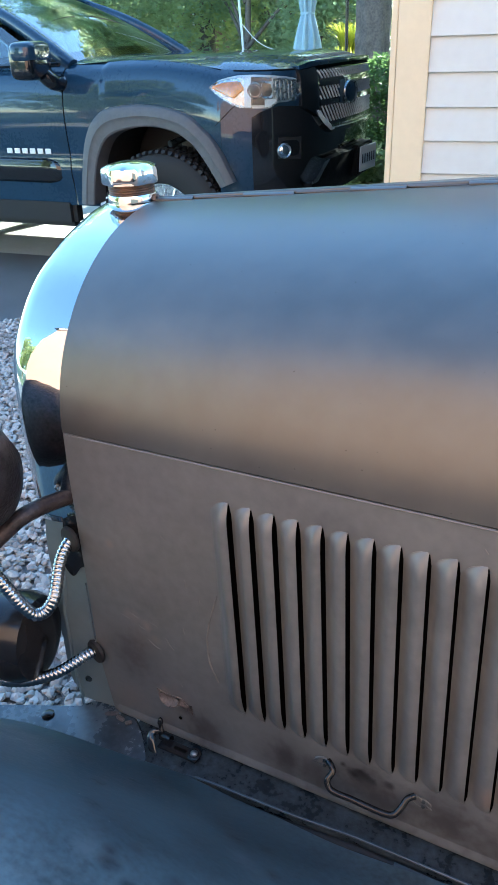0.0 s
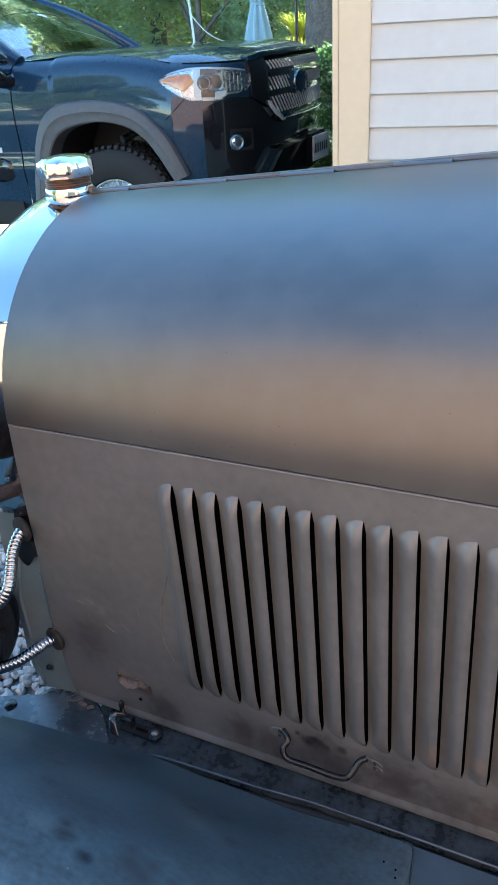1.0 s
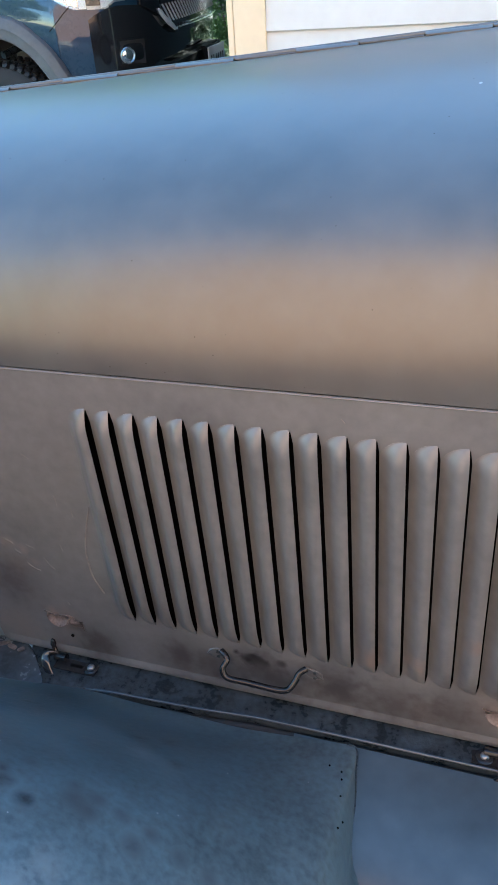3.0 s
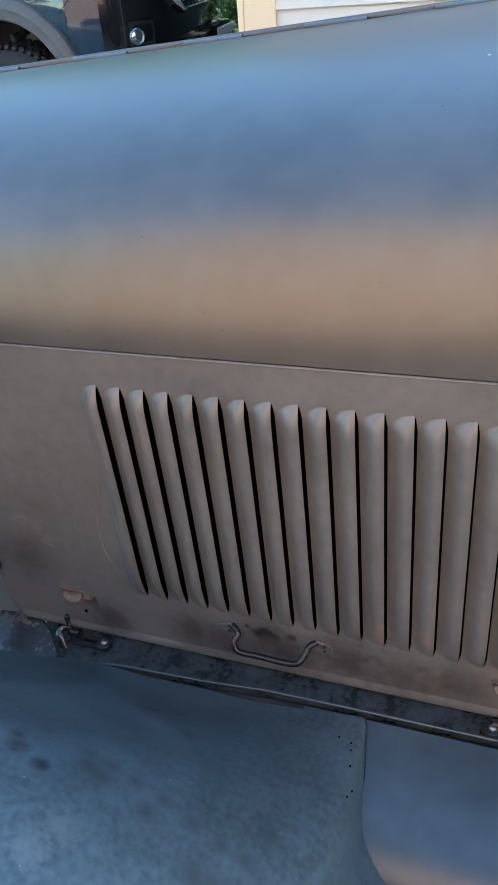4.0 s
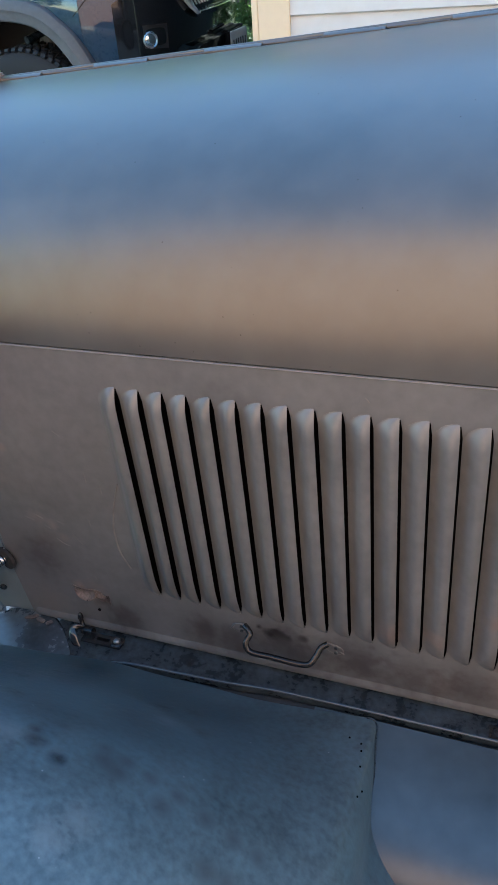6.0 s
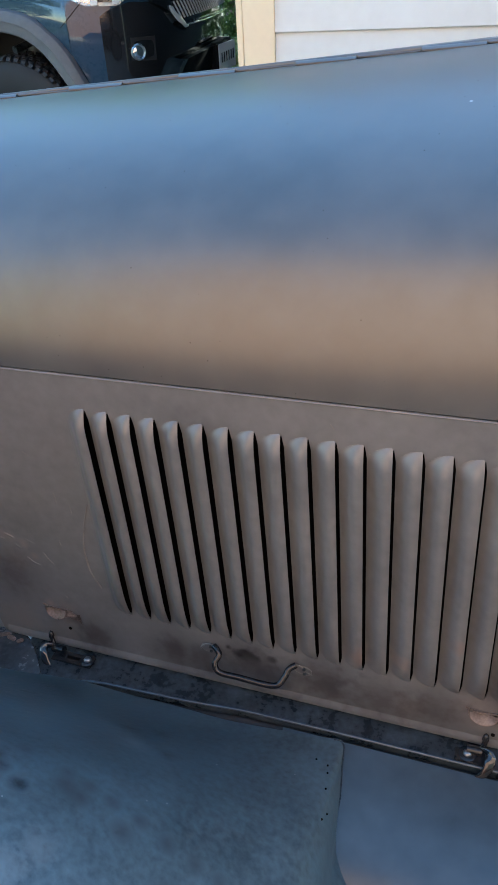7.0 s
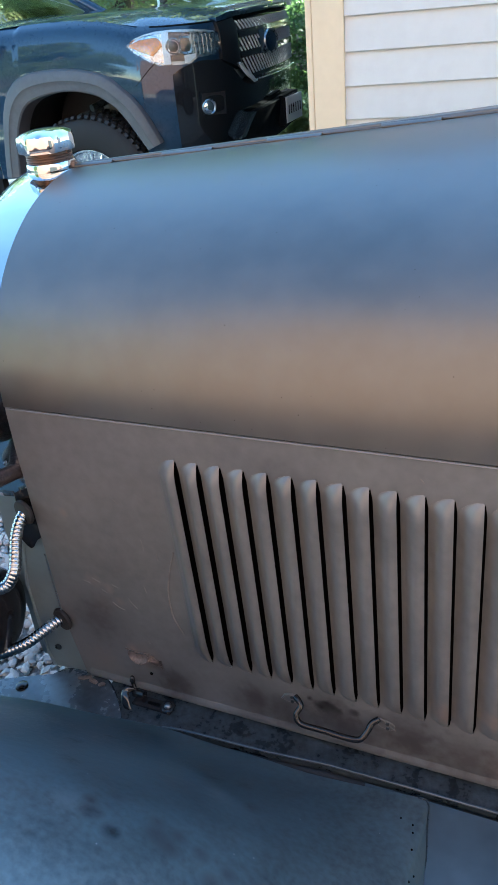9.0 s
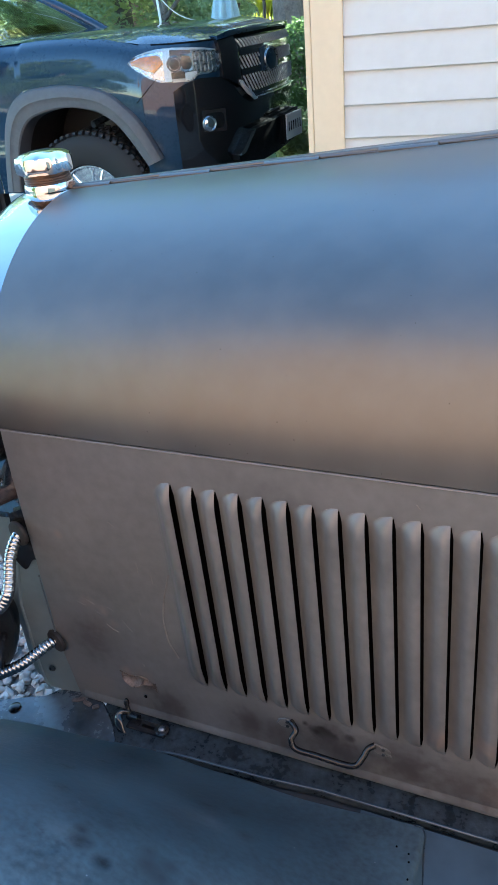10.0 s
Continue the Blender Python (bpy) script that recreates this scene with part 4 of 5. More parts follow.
while z < EAVE - 0.12:
    if lap is None:
        lap = bmesh.new()
        x0, x1 = HX, HX + 5.9
        grid(lap, [[(x, -0.013, 0.0), (x, -0.0145, 0.0008), (x, -0.0145, 0.004), (x, -0.003, CLAP + 0.012), (x, 0.0, CLAP + 0.012)] for x in np.linspace(0, 5.9, 3)])
        first = part("clapboard", lap, M_SIDING, house)
        first.location = (HX, HY + 0.012, z)
        me = first.data
    else:
        ob = new("clapboard", me)
        ob.parent = house
        ob.location = (HX, HY + 0.012, z)
    z += CLAP
for ob in [o for o in house.children if o.name.startswith("clapboard")]:
    ob.location.z = 1.0222 - CLAP * round((1.0222 - ob.location.z) / CLAP)
# side wall out of view, made dark so the truck's nose reflects dark
part("side_wall", block(0.012, 3.9, EAVE - 0.14, (HX - 0.108, HY + 2.07, EAVE / 2 - 0.07)), M_UNSEEN_DARK, house, "unseen side wall, darkened for the truck's reflections")
part("corner_board", block(0.099, 0.026, EAVE, (HX - 0.0495 - 0.0005, HY + 0.003, EAVE / 2), 0.002), M_TRIM, house, "cream painted corner board")
part("corner_return", block(0.019, 0.12, EAVE, (HX - 0.110, HY + 0.050, EAVE / 2), 0.002), M_TRIM, house, "cream board round the corner")
rows = [[(-0.4, HY - 0.12, EAVE), (6.3, HY - 0.12, EAVE)], [(-0.4, HY + 2.0, EAVE + 0.75), (6.3, HY + 2.0, EAVE + 0.75)], [(-0.4, HY + 4.15, EAVE), (6.3, HY + 4.15, EAVE)]]
part("roof", sheet(rows), M_ASPHALT, house, thick=0.05)

# ---- the building behind the camera ----
back = thing("neighbour_house", "sunlit tan sided house across the drive", "house")
part("wall", block(13.8, 0.3, 4.8, (4.1, -3.05, 2.4)), M_CREAM, back)
# dark panel added out of view to dim the hood's rear reflections
dark_panel = part("unseen_dark_panel", block(2.7, 0.06, 2.15, (2.05, -2.885, 1.085), 0.01), M_UNSEEN_DARK, back, "unseen dark panel dimming the car's reflections")
for k in range(4):
    for j in range(4):
        part("dark_panel_block", block(0.56, 0.02, 0.40, (1.06 + 0.66 * j, -2.852, 0.32 + 0.51 * k), 0.008), M_UNSEEN_DARK, dark_panel)
part("gutter", tube([(-2.75, -2.86, 4.80), (11.05, -2.86, 4.80)], 0.06, 10), M_WHITE, back, "white gutter along the eave")
rows = [[(-2.95, -2.78, 4.84), (11.2, -2.78, 4.84)], [(-2.95, -6.2, 6.3), (11.2, -6.2, 6.3)], [(-2.95, -9.6, 4.84), (11.2, -9.6, 4.84)]]
part("roof", sheet(rows), M_ASPHALT, back, thick=0.05)

# ---- the parked pickup: local x forward, near side at -y, origin under the front axle ----
TRUCK = pose(-1.870, 4.165, 0, 0, 0, -2.0)
truck = thing("pickup_truck", "dark blue-black pickup truck with grey fender flares parked on the drive", "truck", TRUCK)
_near = spline([(-0.56, -0.900), (-0.3, -0.900), (0.0, -0.900), (0.2, -0.900), (0.40, -0.895), (0.61, -0.857), (0.745, -0.790), (0.822, -0.660), (0.860, -0.48), (0.884, -0.25), (0.893, 0.0), (0.888, 0.25), (0.866, 0.48), (0.82, 0.66), (0.74, 0.79), (0.60, 0.86), (0.40, 0.895), (0.2, 0.900), (0.0, 0.9), (-0.3, 0.9), (-0.56, 0.9)], 10)
OUTL = np.array(_near)
OLEN = np.r_[0, np.cumsum(np.linalg.norm(np.diff(OUTL, axis=0), axis=1))]
_mid = int(np.argmin(np.abs(OUTL[:, 1])))


def at_len(s):
    """Place and outward normal on the nose outline."""
    p = np.array([np.interp(s, OLEN, OUTL[:, k]) for k in (0, 1)])
    q = np.array([np.interp(s + 0.01, OLEN, OUTL[:, k]) for k in (0, 1)]) - np.array([np.interp(s - 0.01, OLEN, OUTL[:, k]) for k in (0, 1)])
    q = q / (np.linalg.norm(q) + 1e-9)
    return p, np.array([q[1], -q[0]])


def s_of(x=None, y=None):
    """Length along the outline on the near side, from x, or from y on the nose."""
    if x is not None:
        return float(np.interp(x, OUTL[: _mid + 1, 0], OLEN[: _mid + 1]))
    return float(np.interp(y, OUTL[:, 1], OLEN)) if y is not None else 0.0


def s_nose(y):
    k0, k1 = 40, len(OUTL) - 40
    return float(np.interp(y, OUTL[k0:k1, 1], OLEN[k0:k1]))


SIDE_PROF = spline([(0.40, 0.872), (0.55, 0.886), (0.66, 0.902), (0.74, 0.893), (0.80, 0.896), (0.93, 0.905), (1.04, 0.901), (1.12, 0.884), (1.17, 0.868), (1.205, 0.845), (1.235, 0.800)], 4)
NOSE_PROF = [(0.46, -0.10), (0.50, -0.05), (0.62, -0.015), (0.74, 0.0), (0.85, 0.004), (1.0, 0.0), (1.10, -0.004), (1.15, -0.014), (1.19, -0.034)]


def side_out(z):
    """Half width of the body side at a height under a shoulder of 1.235."""
    return float(np.interp(z, [p[0] for p in SIDE_PROF], [p[1] for p in SIDE_PROF]))


def hood_edge(s):
    """Height of the hood's edge along the outline, alike on both sides."""
    s = min(s, OLEN[-1] - s)
    return lerp_table([(0.0, 1.228), (s_of(x=-0.3), 1.240), (s_of(x=-0.08), 1.243), (s_of(x=0.12), 1.232), (s_of(x=0.30), 1.205), (s_of(x=0.42), 1.186), (s_of(x=0.56), 1.183), (s_of(x=0.80), 1.184), (s_nose(-0.5), 1.197), (s_nose(0.0), 1.200)], s)


def on_nose(s, z, out=0.0):
    """A point on the front: the body side's section melts into that of the nose."""
    p, n = at_len(s)
    w = min(1.0, max(0.0, (min(s, OLEN[-1] - s) - 0.955) / 0.30))
    w = w * w * (3 - 2 * w)
    out += w * float(np.interp(z, [q[0] for q in NOSE_PROF], [q[1] for q in NOSE_PROF])) + (1 - w) * (side_out(1.235 - hood_edge(s) + z) - 0.895)
    return (p[0] + n[0] * out, p[1] + n[1] * out, z)


def nose_patch(upper, lower, out=0.01, n=20, m=6, crown=0.0, rim=True):
    """A slab that follows the nose between an upper and a lower chain of (s, z)."""
    s0, s1 = upper[0][0], upper[-1][0]
    rows = []
    for i in range(n + 1):
        s = s0 + (s1 - s0) * i / n
        zu, zl = lerp_table(upper, s), lerp_table(lower, s)
        row = []
        if rim:
            row.append(on_nose(s, zu, -0.02))
        for j in range(m + 1):
            v = j / m
            bulge = crown * math.sin(v * math.pi) * math.sin(min(1, max(0, i / n)) * math.pi) ** 0.5
            row.append(on_nose(s, zu + (zl - zu) * v, out + bulge))
        if rim:
            row.append(on_nose(s, zl, -0.02))
        rows.append(row)
    if rim:
        for k, s in ((0, s0), (-1, s1)):
            flat = [(on_nose(s, p[2], -0.02)) for p in rows[k]]
            rows = [flat] + rows if k == 0 else rows + [flat]
    return sheet(rows)


arch_out = spline([(-0.530, 0.47), (-0.500, 0.64), (-0.455, 0.83), (-0.385, 0.945), (-0.27, 1.010), (-0.027, 1.024), (0.20, 0.985), (0.315, 0.905), (0.402, 0.813), (0.502, 0.630)], 5)
arch_in = spline([(-0.425, 0.47), (-0.405, 0.60), (-0.365, 0.74), (-0.30, 0.840), (-0.20, 0.888), (-0.03, 0.912), (0.13, 0.890), (0.235, 0.835), (0.310, 0.755), (0.416, 0.595)], 5)
_ax, _az = [p[0] for p in arch_in], [p[1] for p in arch_in]


def side_row(x, z0, ztop):
    """Side section of the fender or the door from z0 up to the shoulder."""
    out = []
    for k in range(25):
        z = z0 + (ztop - z0) * k / 24
        out.append((x, -side_out(1.235 - ztop + z), z))
    return out


shoulder = smooth_table([(-2.8, 1.225), (-0.56, 1.228), (-0.3, 1.240), (-0.08, 1.243), (0.12, 1.232), (0.30, 1.205), (0.42, 1.175)])


def build_side(sgn):
    flip = sgn > 0
    rows = []
    for x in list(np.linspace(-0.580, 0.42, 60)):
        zb = 0.45
        if _ax[0] < x < _ax[-1]:
            zb = float(np.interp(x, _ax, _az)) + 0.03
        elif x >= _ax[-1]:
            zb = 0.62
        rows.append(side_row(x, zb, shoulder(x)))
    bm = sheet(rows)
    part("fender", mirrored(bm) if flip else bm, M_TRUCK, truck, thick=0.01, smooth=50)
    rows = [side_row(x, 0.45, shoulder(x)) for x in np.linspace(-1.66, -0.588, 30)]
    bm = sheet(rows)
    door = part("front_door", mirrored(bm) if flip else bm, M_TRUCK, truck, "dark glossy front door", thick=0.01, smooth=50)
    rows = [side_row(x, 0.45, shoulder(x)) for x in np.linspace(-4.35, -1.672, 30)]
    bm = sheet(rows)
    part("rear_side", mirrored(bm) if flip else bm, M_TRUCK, truck, thick=0.01, smooth=50)
    # door moulding, a long rounded bulge low on the door
    rows = []
    for x in np.linspace(-1.62, -0.640, 26):
        e = min(1.0, (-0.640 - x) / 0.10) ** 0.5
        rows.append([(x, -(0.893 + o * e), 0.64 + dz * (0.35 + 0.65 * e)) for o, dz in ((0, 0.085), (0.020, 0.075), (0.030, 0.045), (0.030, 0.010), (0.018, -0.020), (0.016, -0.045), (0, -0.06))])
    bm = sheet(rows)
    part("door_moulding", mirrored(bm) if flip else bm, M_GLOSSB, door, "gloss black moulding low on the door")
    # badge: plain bright bars
    for k, bx in enumerate(np.linspace(-1.02, -0.735, 6)):
        b = block(0.040, 0.006, 0.030, (bx, -0.900, 0.765), 0.002)
        part("badge_bar", mirrored(b) if flip else b, M_SILVER, door, "bright plain badge bar")
    # rocker
    b = block(2.9, 0.12, 0.10 if flip else 0.18, (-2.06, -0.83, 0.485 if flip else 0.405), 0.03)
    part("rocker", mirrored(b) if flip else b, M_RUBBER, truck, "dark rocker panel")
    # flare
    rows = []
    for (xo, zo), (xi, zi) in zip(arch_out, arch_in):
        row = []
        for u, o in ((0, 0.000), (0.02, 0.020), (0.08, 0.034), (0.25, 0.046), (0.42, 0.050), (0.50, 0.052), (0.56, 0.047), (0.75, 0.044), (0.93, 0.042), (1.0, 0.034), (1.02, 0.0), (1.03, -0.08)):
            row.append((xo + (xi - xo) * u, -(0.895 + o), zo + (zi - zo) * u))
        rows.append(row)
    ends = [[(p[0], -0.86, p[2]) for p in rows[0]]] + rows + [[(p[0], -0.86, p[2]) for p in rows[-1]]]
    bm = sheet(ends)
    part("fender_flare", mirrored(bm) if flip else bm, M_PLASTIC, truck, "grey textured fender flare round the wheel arch", smooth=30)
    # liner, a dark half barrel, and a strut
    rows = [[(xi * 1.02, y, zi + 0.025) for y in (-0.90, -0.80, -0.55, -0.40)] for xi, zi in arch_in]
    bm = sheet(rows)
    part("wheel_liner", mirrored(bm) if flip else bm, M_RUBBER, truck, thick=0.01)
    b = block(0.95, 0.03, 0.75, (0.0, -0.40, 0.65))
    part("inner_well", mirrored(b) if flip else b, M_RUBBER, truck)
    b = tube([(0.01, -0.50, 0.45), (0.05, -0.55, 0.95)], 0.045, 14)
    part("strut", mirrored(b) if flip else b, M_EMPTYW, truck, "dusty brown suspension strut")
    b = tube([(0.02, -0.75, 0.80), (0.14, -0.45, 0.86)], 0.02, 10)
    part("control_arm", mirrored(b) if flip else b, M_SHELF, truck)


build_side(-1)
build_side(1)


def tread_tyre(at, sgn):
    R, W, r = 0.388, 0.26, 0.212
    prof = [(r, -0.10), (r + 0.01, -0.118), (r + 0.05, -0.130), (r + 0.11, -0.132), (R - 0.022, -0.122), (R - 0.006, -0.105), (R - 0.006, 0.105), (R - 0.022, 0.122), (r + 0.11, 0.132), (r + 0.05, 0.130), (r + 0.01, 0.118), (r, 0.10)]
    wh = part("wheel", turned([(0.03, 0.02), (0.075, 0.03), (0.08, 0.0), (0.19, -0.03), (r - 0.02, 0.06), (r, 0.10), (r, -0.10), (0.10, -0.10), (0.03, -0.10)], at, (0, sgn, 0), 40), M_PLASTIC, truck, "alloy wheel with bright spokes")
    ty = part("tyre", turned(prof + [prof[0]], at, (0, sgn, 0), 72), M_RUBBER, wh, "knobbly all-terrain tyre")
    bm = bmesh.new()
    for k in range(58):
        a = k * math.tau / 58
        for j, off in enumerate((-0.106, -0.06, -0.018, 0.018, 0.06, 0.106)):
            aa = a + (0.03 if j % 2 else 0.0)
            shoulder_lug = abs(off) > 0.1
            rr = R - (0.008 if shoulder_lug else 0.002)
            t = Matrix.Translation(Vector(at)) @ Euler((0, aa, 0)).to_matrix().to_4x4() @ Matrix.Translation((0, off, rr)) @ Euler((0.5 if off > 0.1 else (-0.5 if off < -0.1 else 0), 0, 0.25 if j % 2 else -0.25)).to_matrix().to_4x4()
            c = [Vector((sx * 0.013, sy * (0.017 if not shoulder_lug else 0.022), sz * 0.008)) for sx in (-1, 1) for sy in (-1, 1) for sz in (-1, 1)]
            v = [bm.verts.new(t @ p) for p in c]
            for f in ((0, 1, 3, 2), (4, 6, 7, 5), (0, 4, 5, 1), (2, 3, 7, 6), (1, 5, 7, 3), (0, 2, 6, 4)):
                bm.faces.new([v[i] for i in f])
    tagged(part("tread", bm, M_RUBBER, ty), kind="stuff")
    for k in range(6):
        a = k * math.tau / 6 + 0.26
        d = Vector((math.sin(a), 0, math.cos(a)))
        n = Vector((math.cos(a), 0, -math.sin(a)))
        y = Vector((0, sgn * 0.085, 0))
        for w in (-1, 1):
            p0, p1 = Vector(at) + d * 0.05 + n * w * 0.02 + y, Vector(at) + d * 0.205 + n * w * 0.034 + y
            part("spoke", tube([p0, p1], [0.014, 0.011], 8), M_LENSIN, wh)
    part("rim_edge", turned([(0.201, 0.085), (0.214, 0.10), (0.214, 0.112), (0.205, 0.112), (0.196, 0.09)], at, (0, sgn, 0), 56), M_LENSIN, wh, "bright rim edge")


for sgn in (-1, 1):
    tread_tyre((0.02, sgn * 0.785, 0.388), sgn)
    wheel(truck, (-3.23, sgn * 0.785, 0.388), 0.388, 0.26, 0.225, sgn)

# upper surface: fender tops, hood and nose roundover in one dome
rows = []
for s in np.linspace(0.0, OLEN[-1], 170):
    p, n = at_len(s)
    zt = hood_edge(s)
    ox, oy, _ = on_nose(s, zt, -0.002)
    ix, iy = p[0] - 0.34 * min(1.0, max(0.0, (p[0] + 0.15) / 0.6)), p[1] * 0.42
    rows.append([(ox + (ix - ox) * u, oy + (iy - oy) * u, zt + (1.264 - zt) * (1 - (1 - u) ** 3)) for u in ((k / 14) ** 1.4 for k in range(15))])
hb = bmesh.new()
_hv = grid(hb, rows)
hb.faces.new([r[-1] for r in _hv])
hood = part("hood", hb, M_TRUCK, truck, "broad glossy hood", smooth=60)
part("hood_gap", tube([on_nose(s, hood_edge(s) - 0.004, 0.0) for s in np.linspace(1.04, 1.42, 16)], 0.0045, 8), M_TRIMB, hood)
# nose wall under the hood edge
rows = []
for s in np.linspace(s_of(x=0.402), OLEN[-1] - s_of(x=0.402), 110):
    zt = hood_edge(s)
    rows.append([on_nose(s, z) for z in (zt + 0.001, zt - 0.012, zt - 0.03, zt - 0.06, 1.07, 1.0, 0.92, 0.85, 0.74, 0.68, 0.62, 0.56, 0.50, 0.46)])
nose = part("nose", sheet(rows), M_TRUCK, truck, "glossy dark front end")
part("bumper_seam", tube([on_nose(s, z, 0.001) for s, z in ((1.07, 1.022), (1.035, 0.995), (0.985, 0.950), (0.945, 0.915))], 0.0018, 8), M_TRIMB, nose)
# body paint blackened here: the dark it reflects is put into the colour
part("bumper_cover", nose_patch([(1.150, 0.955), (1.20, 0.985), (1.30, 1.010), (1.44, 1.000), (1.58, 0.940), (1.72, 0.862), (s_nose(0.42), 0.85), (s_nose(0.60), 0.90)], [(1.150, 0.50), (1.20, 0.50), (s_nose(0.60), 0.50)], 0.006, 44, 10), M_GLOSSB, nose, "lower front in gloss black for its dark reflections")
# head lamp: (length along the outline, height)
up = [(0.922, 1.109), (0.97, 1.140), (1.02, 1.152), (1.08, 1.161), (1.17, 1.163), (1.26, 1.158), (1.34, 1.149), (1.40, 1.137), (1.425, 1.115)]
lo = [(0.922, 1.103), (0.96, 1.070), (1.01, 1.041), (1.05, 1.020), (1.09, 1.006), (1.17, 1.001), (1.25, 1.000), (1.285, 1.026), (1.38, 1.030), (1.425, 1.064)]


def between(s, v):
    """Height in the lamp at a share v of the way from its lower to its upper edge."""
    return lerp_table(lo, s) + v * (lerp_table(up, s) - lerp_table(lo, s))


def lamp_piece(name, s0, s1, v0, v1, out, mat, parent, label="", crown=0.0):
    """A piece of the lamp between two lengths and two shares of its height."""
    ss = np.linspace(s0, s1, 7)
    return part(name, nose_patch([(s, between(s, v1)) for s in ss], [(s, between(s, v0)) for s in ss], out, 8, 4, crown=crown), mat, parent, label)


def head_lamp():
    lampo = part("headlight", nose_patch(up, lo, 0.002, 30, 6), M_PLATED, truck, "clear headlight with an amber side marker")
    lamp_piece("marker_bowl", 0.935, 1.145, 0.06, 0.94, 0.004, M_CONDUIT, lampo, "bright bowl round the marker")
    part("marker", nose_patch([(0.937, 1.108), (0.99, 1.124), (1.09, 1.130), (1.112, 1.100)], [(0.937, 1.100), (0.99, 1.076), (1.06, 1.050), (1.112, 1.092)], 0.012, 10, 4, crown=0.004), M_AMBER, lampo, "amber side marker")
    lamp_piece("chrome_divider", 1.115, 1.150, 0.02, 0.95, 0.015, M_SILVER, lampo)
    lamp_piece("lamp_well", 1.152, 1.262, 0.10, 0.90, 0.005, M_GLOSSB, lampo, "dark well of the lamp")
    s, z, r = 1.172, 1.085, 0.036
    p, n = at_len(s)
    part("projector_ring", turned([(r, -0.01), (r + 0.005, 0.008), (r, 0.014), (r - 0.007, 0.008)], on_nose(s, z, 0.006), (n[0], n[1], 0), 32), M_LENSIN, lampo)
    part("projector", turned([(r - 0.008, 0.0), (r * 0.7, 0.010), (r * 0.35, 0.016), (0, 0.018)], on_nose(s, z, 0.006), (n[0], n[1], 0), 32), M_GLOSSB, lampo)
    lamp_piece("reflector_bowl", 1.205, 1.262, 0.30, 0.80, 0.008, M_PLATED, lampo, "grey reflector bowl", crown=-0.01)
    lamp_piece("high_beam_bowl", 1.268, 1.392, 0.08, 0.86, 0.007, M_LENSIN, lampo, "silver reflector bowl")
    for k in range(5):
        lamp_piece("lamp_rib", 1.280 + k * 0.022, 1.288 + k * 0.022, 0.12, 0.82, 0.012, M_PLATED, lampo)
    lamp_piece("top_trim", 0.960, 1.40, 0.92, 0.985, 0.010, M_SILVER, lampo)
    part("hook", nose_patch([(1.222, 1.042), (1.245, 1.044), (1.282, 1.046)], [(1.222, 1.006), (1.245, 1.006), (1.282, 1.032)], 0.016, 6, 4), M_SILVER, lampo, "bright hooked lower corner")
    ln = part("lens", nose_patch(up, lo, 0.024, 30, 8, crown=0.006), M_LENS, lampo, "clear lamp lens")
    ln.visible_shadow = False


head_lamp()
# the same lamp on the far side, plain
b = nose_patch([(OLEN[-1] - s, z) for s, z in reversed(up)], [(OLEN[-1] - s, z) for s, z in reversed(lo)], 0.01, 16, 4)
part("headlight", b, M_LENSIN, truck)
# grille
G0, G1 = 1.595, s_nose(0.54)
gu = [(G0, 1.176), (s_nose(0), 1.184), (G1, 1.172)]
gl = [(G0, 0.946), (1.645, 0.915), (1.72, 0.878), (s_nose(0.42), 0.862), (G1, 0.92)]
gr = part("grille", nose_patch(gu, gl, 0.006, 30, 4), M_GLOSSB, truck, "black grille with bright slanted mesh")
part("grille_frame", nose_patch([(G0 - 0.02, 1.190), (s_nose(0), 1.198), (G1 + 0.02, 1.186)], [(G0 - 0.02, 1.174), (s_nose(0), 1.182), (G1 + 0.02, 1.170)], 0.016, 30, 3), M_TRIMB, gr)
for zz in (1.098, 1.000):
    part("grille_bar", nose_patch([(G0 + 0.01, zz + 0.012), (s_nose(0), zz + 0.015), (G1 - 0.01, zz + 0.009)], [(G0 + 0.01, zz - 0.012), (s_nose(0), zz - 0.010), (G1 - 0.01, zz - 0.016)], 0.020, 24, 3), M_GLOSSB, gr, "gloss black grille bar")
part("lower_grille_bar", nose_patch([(1.66, 0.888), (1.74, 0.870), (s_nose(0), 0.868), (s_nose(0.46), 0.862)], [(1.66, 0.868), (1.74, 0.838), (s_nose(0), 0.835), (s_nose(0.46), 0.83)], 0.030, 24, 3), M_GLOSSB, gr)
part("chrome_corner", tube([on_nose(s, z, 0.030) for s, z in ((1.556, 0.968), (1.585, 0.942), (1.640, 0.905), (1.695, 0.876), (1.715, 0.862), (1.75, 0.858))], [0.006, 0.011, 0.013, 0.013, 0.010, 0.005], 10), M_SILVER, gr, "bright chrome grille corner")
part("chrome_lip", tube([on_nose(s, z, 0.032) for s, z in ((1.75, 0.864), (1.9, 0.862), (2.1, 0.860), (2.4, 0.860), (2.6, 0.865))], 0.0035, 8), M_LENSIN, gr, "thin chrome lip under the grille")
bm = bmesh.new()
for j, z0 in enumerate((1.158, 1.136, 1.074, 1.052, 1.030, 0.974, 0.952, 0.930, 0.908)):
    for k in range(25):
        s = G0 + 0.025 + (G1 - G0 - 0.05) * (k + 0.5 * (j % 2)) / 25
        if z0 < lerp_table(gl, s) + 0.012:
            continue
        a, b2 = on_nose(s - 0.006, z0 + 0.0095, 0.012), on_nose(s + 0.004, z0 - 0.0095, 0.018)
        tube([a, b2], 0.0050, 6, bm=bm)
tagged(part("grille_mesh", bm, M_SILVER, gr, "bright slanted mesh pieces"), kind="stuff")
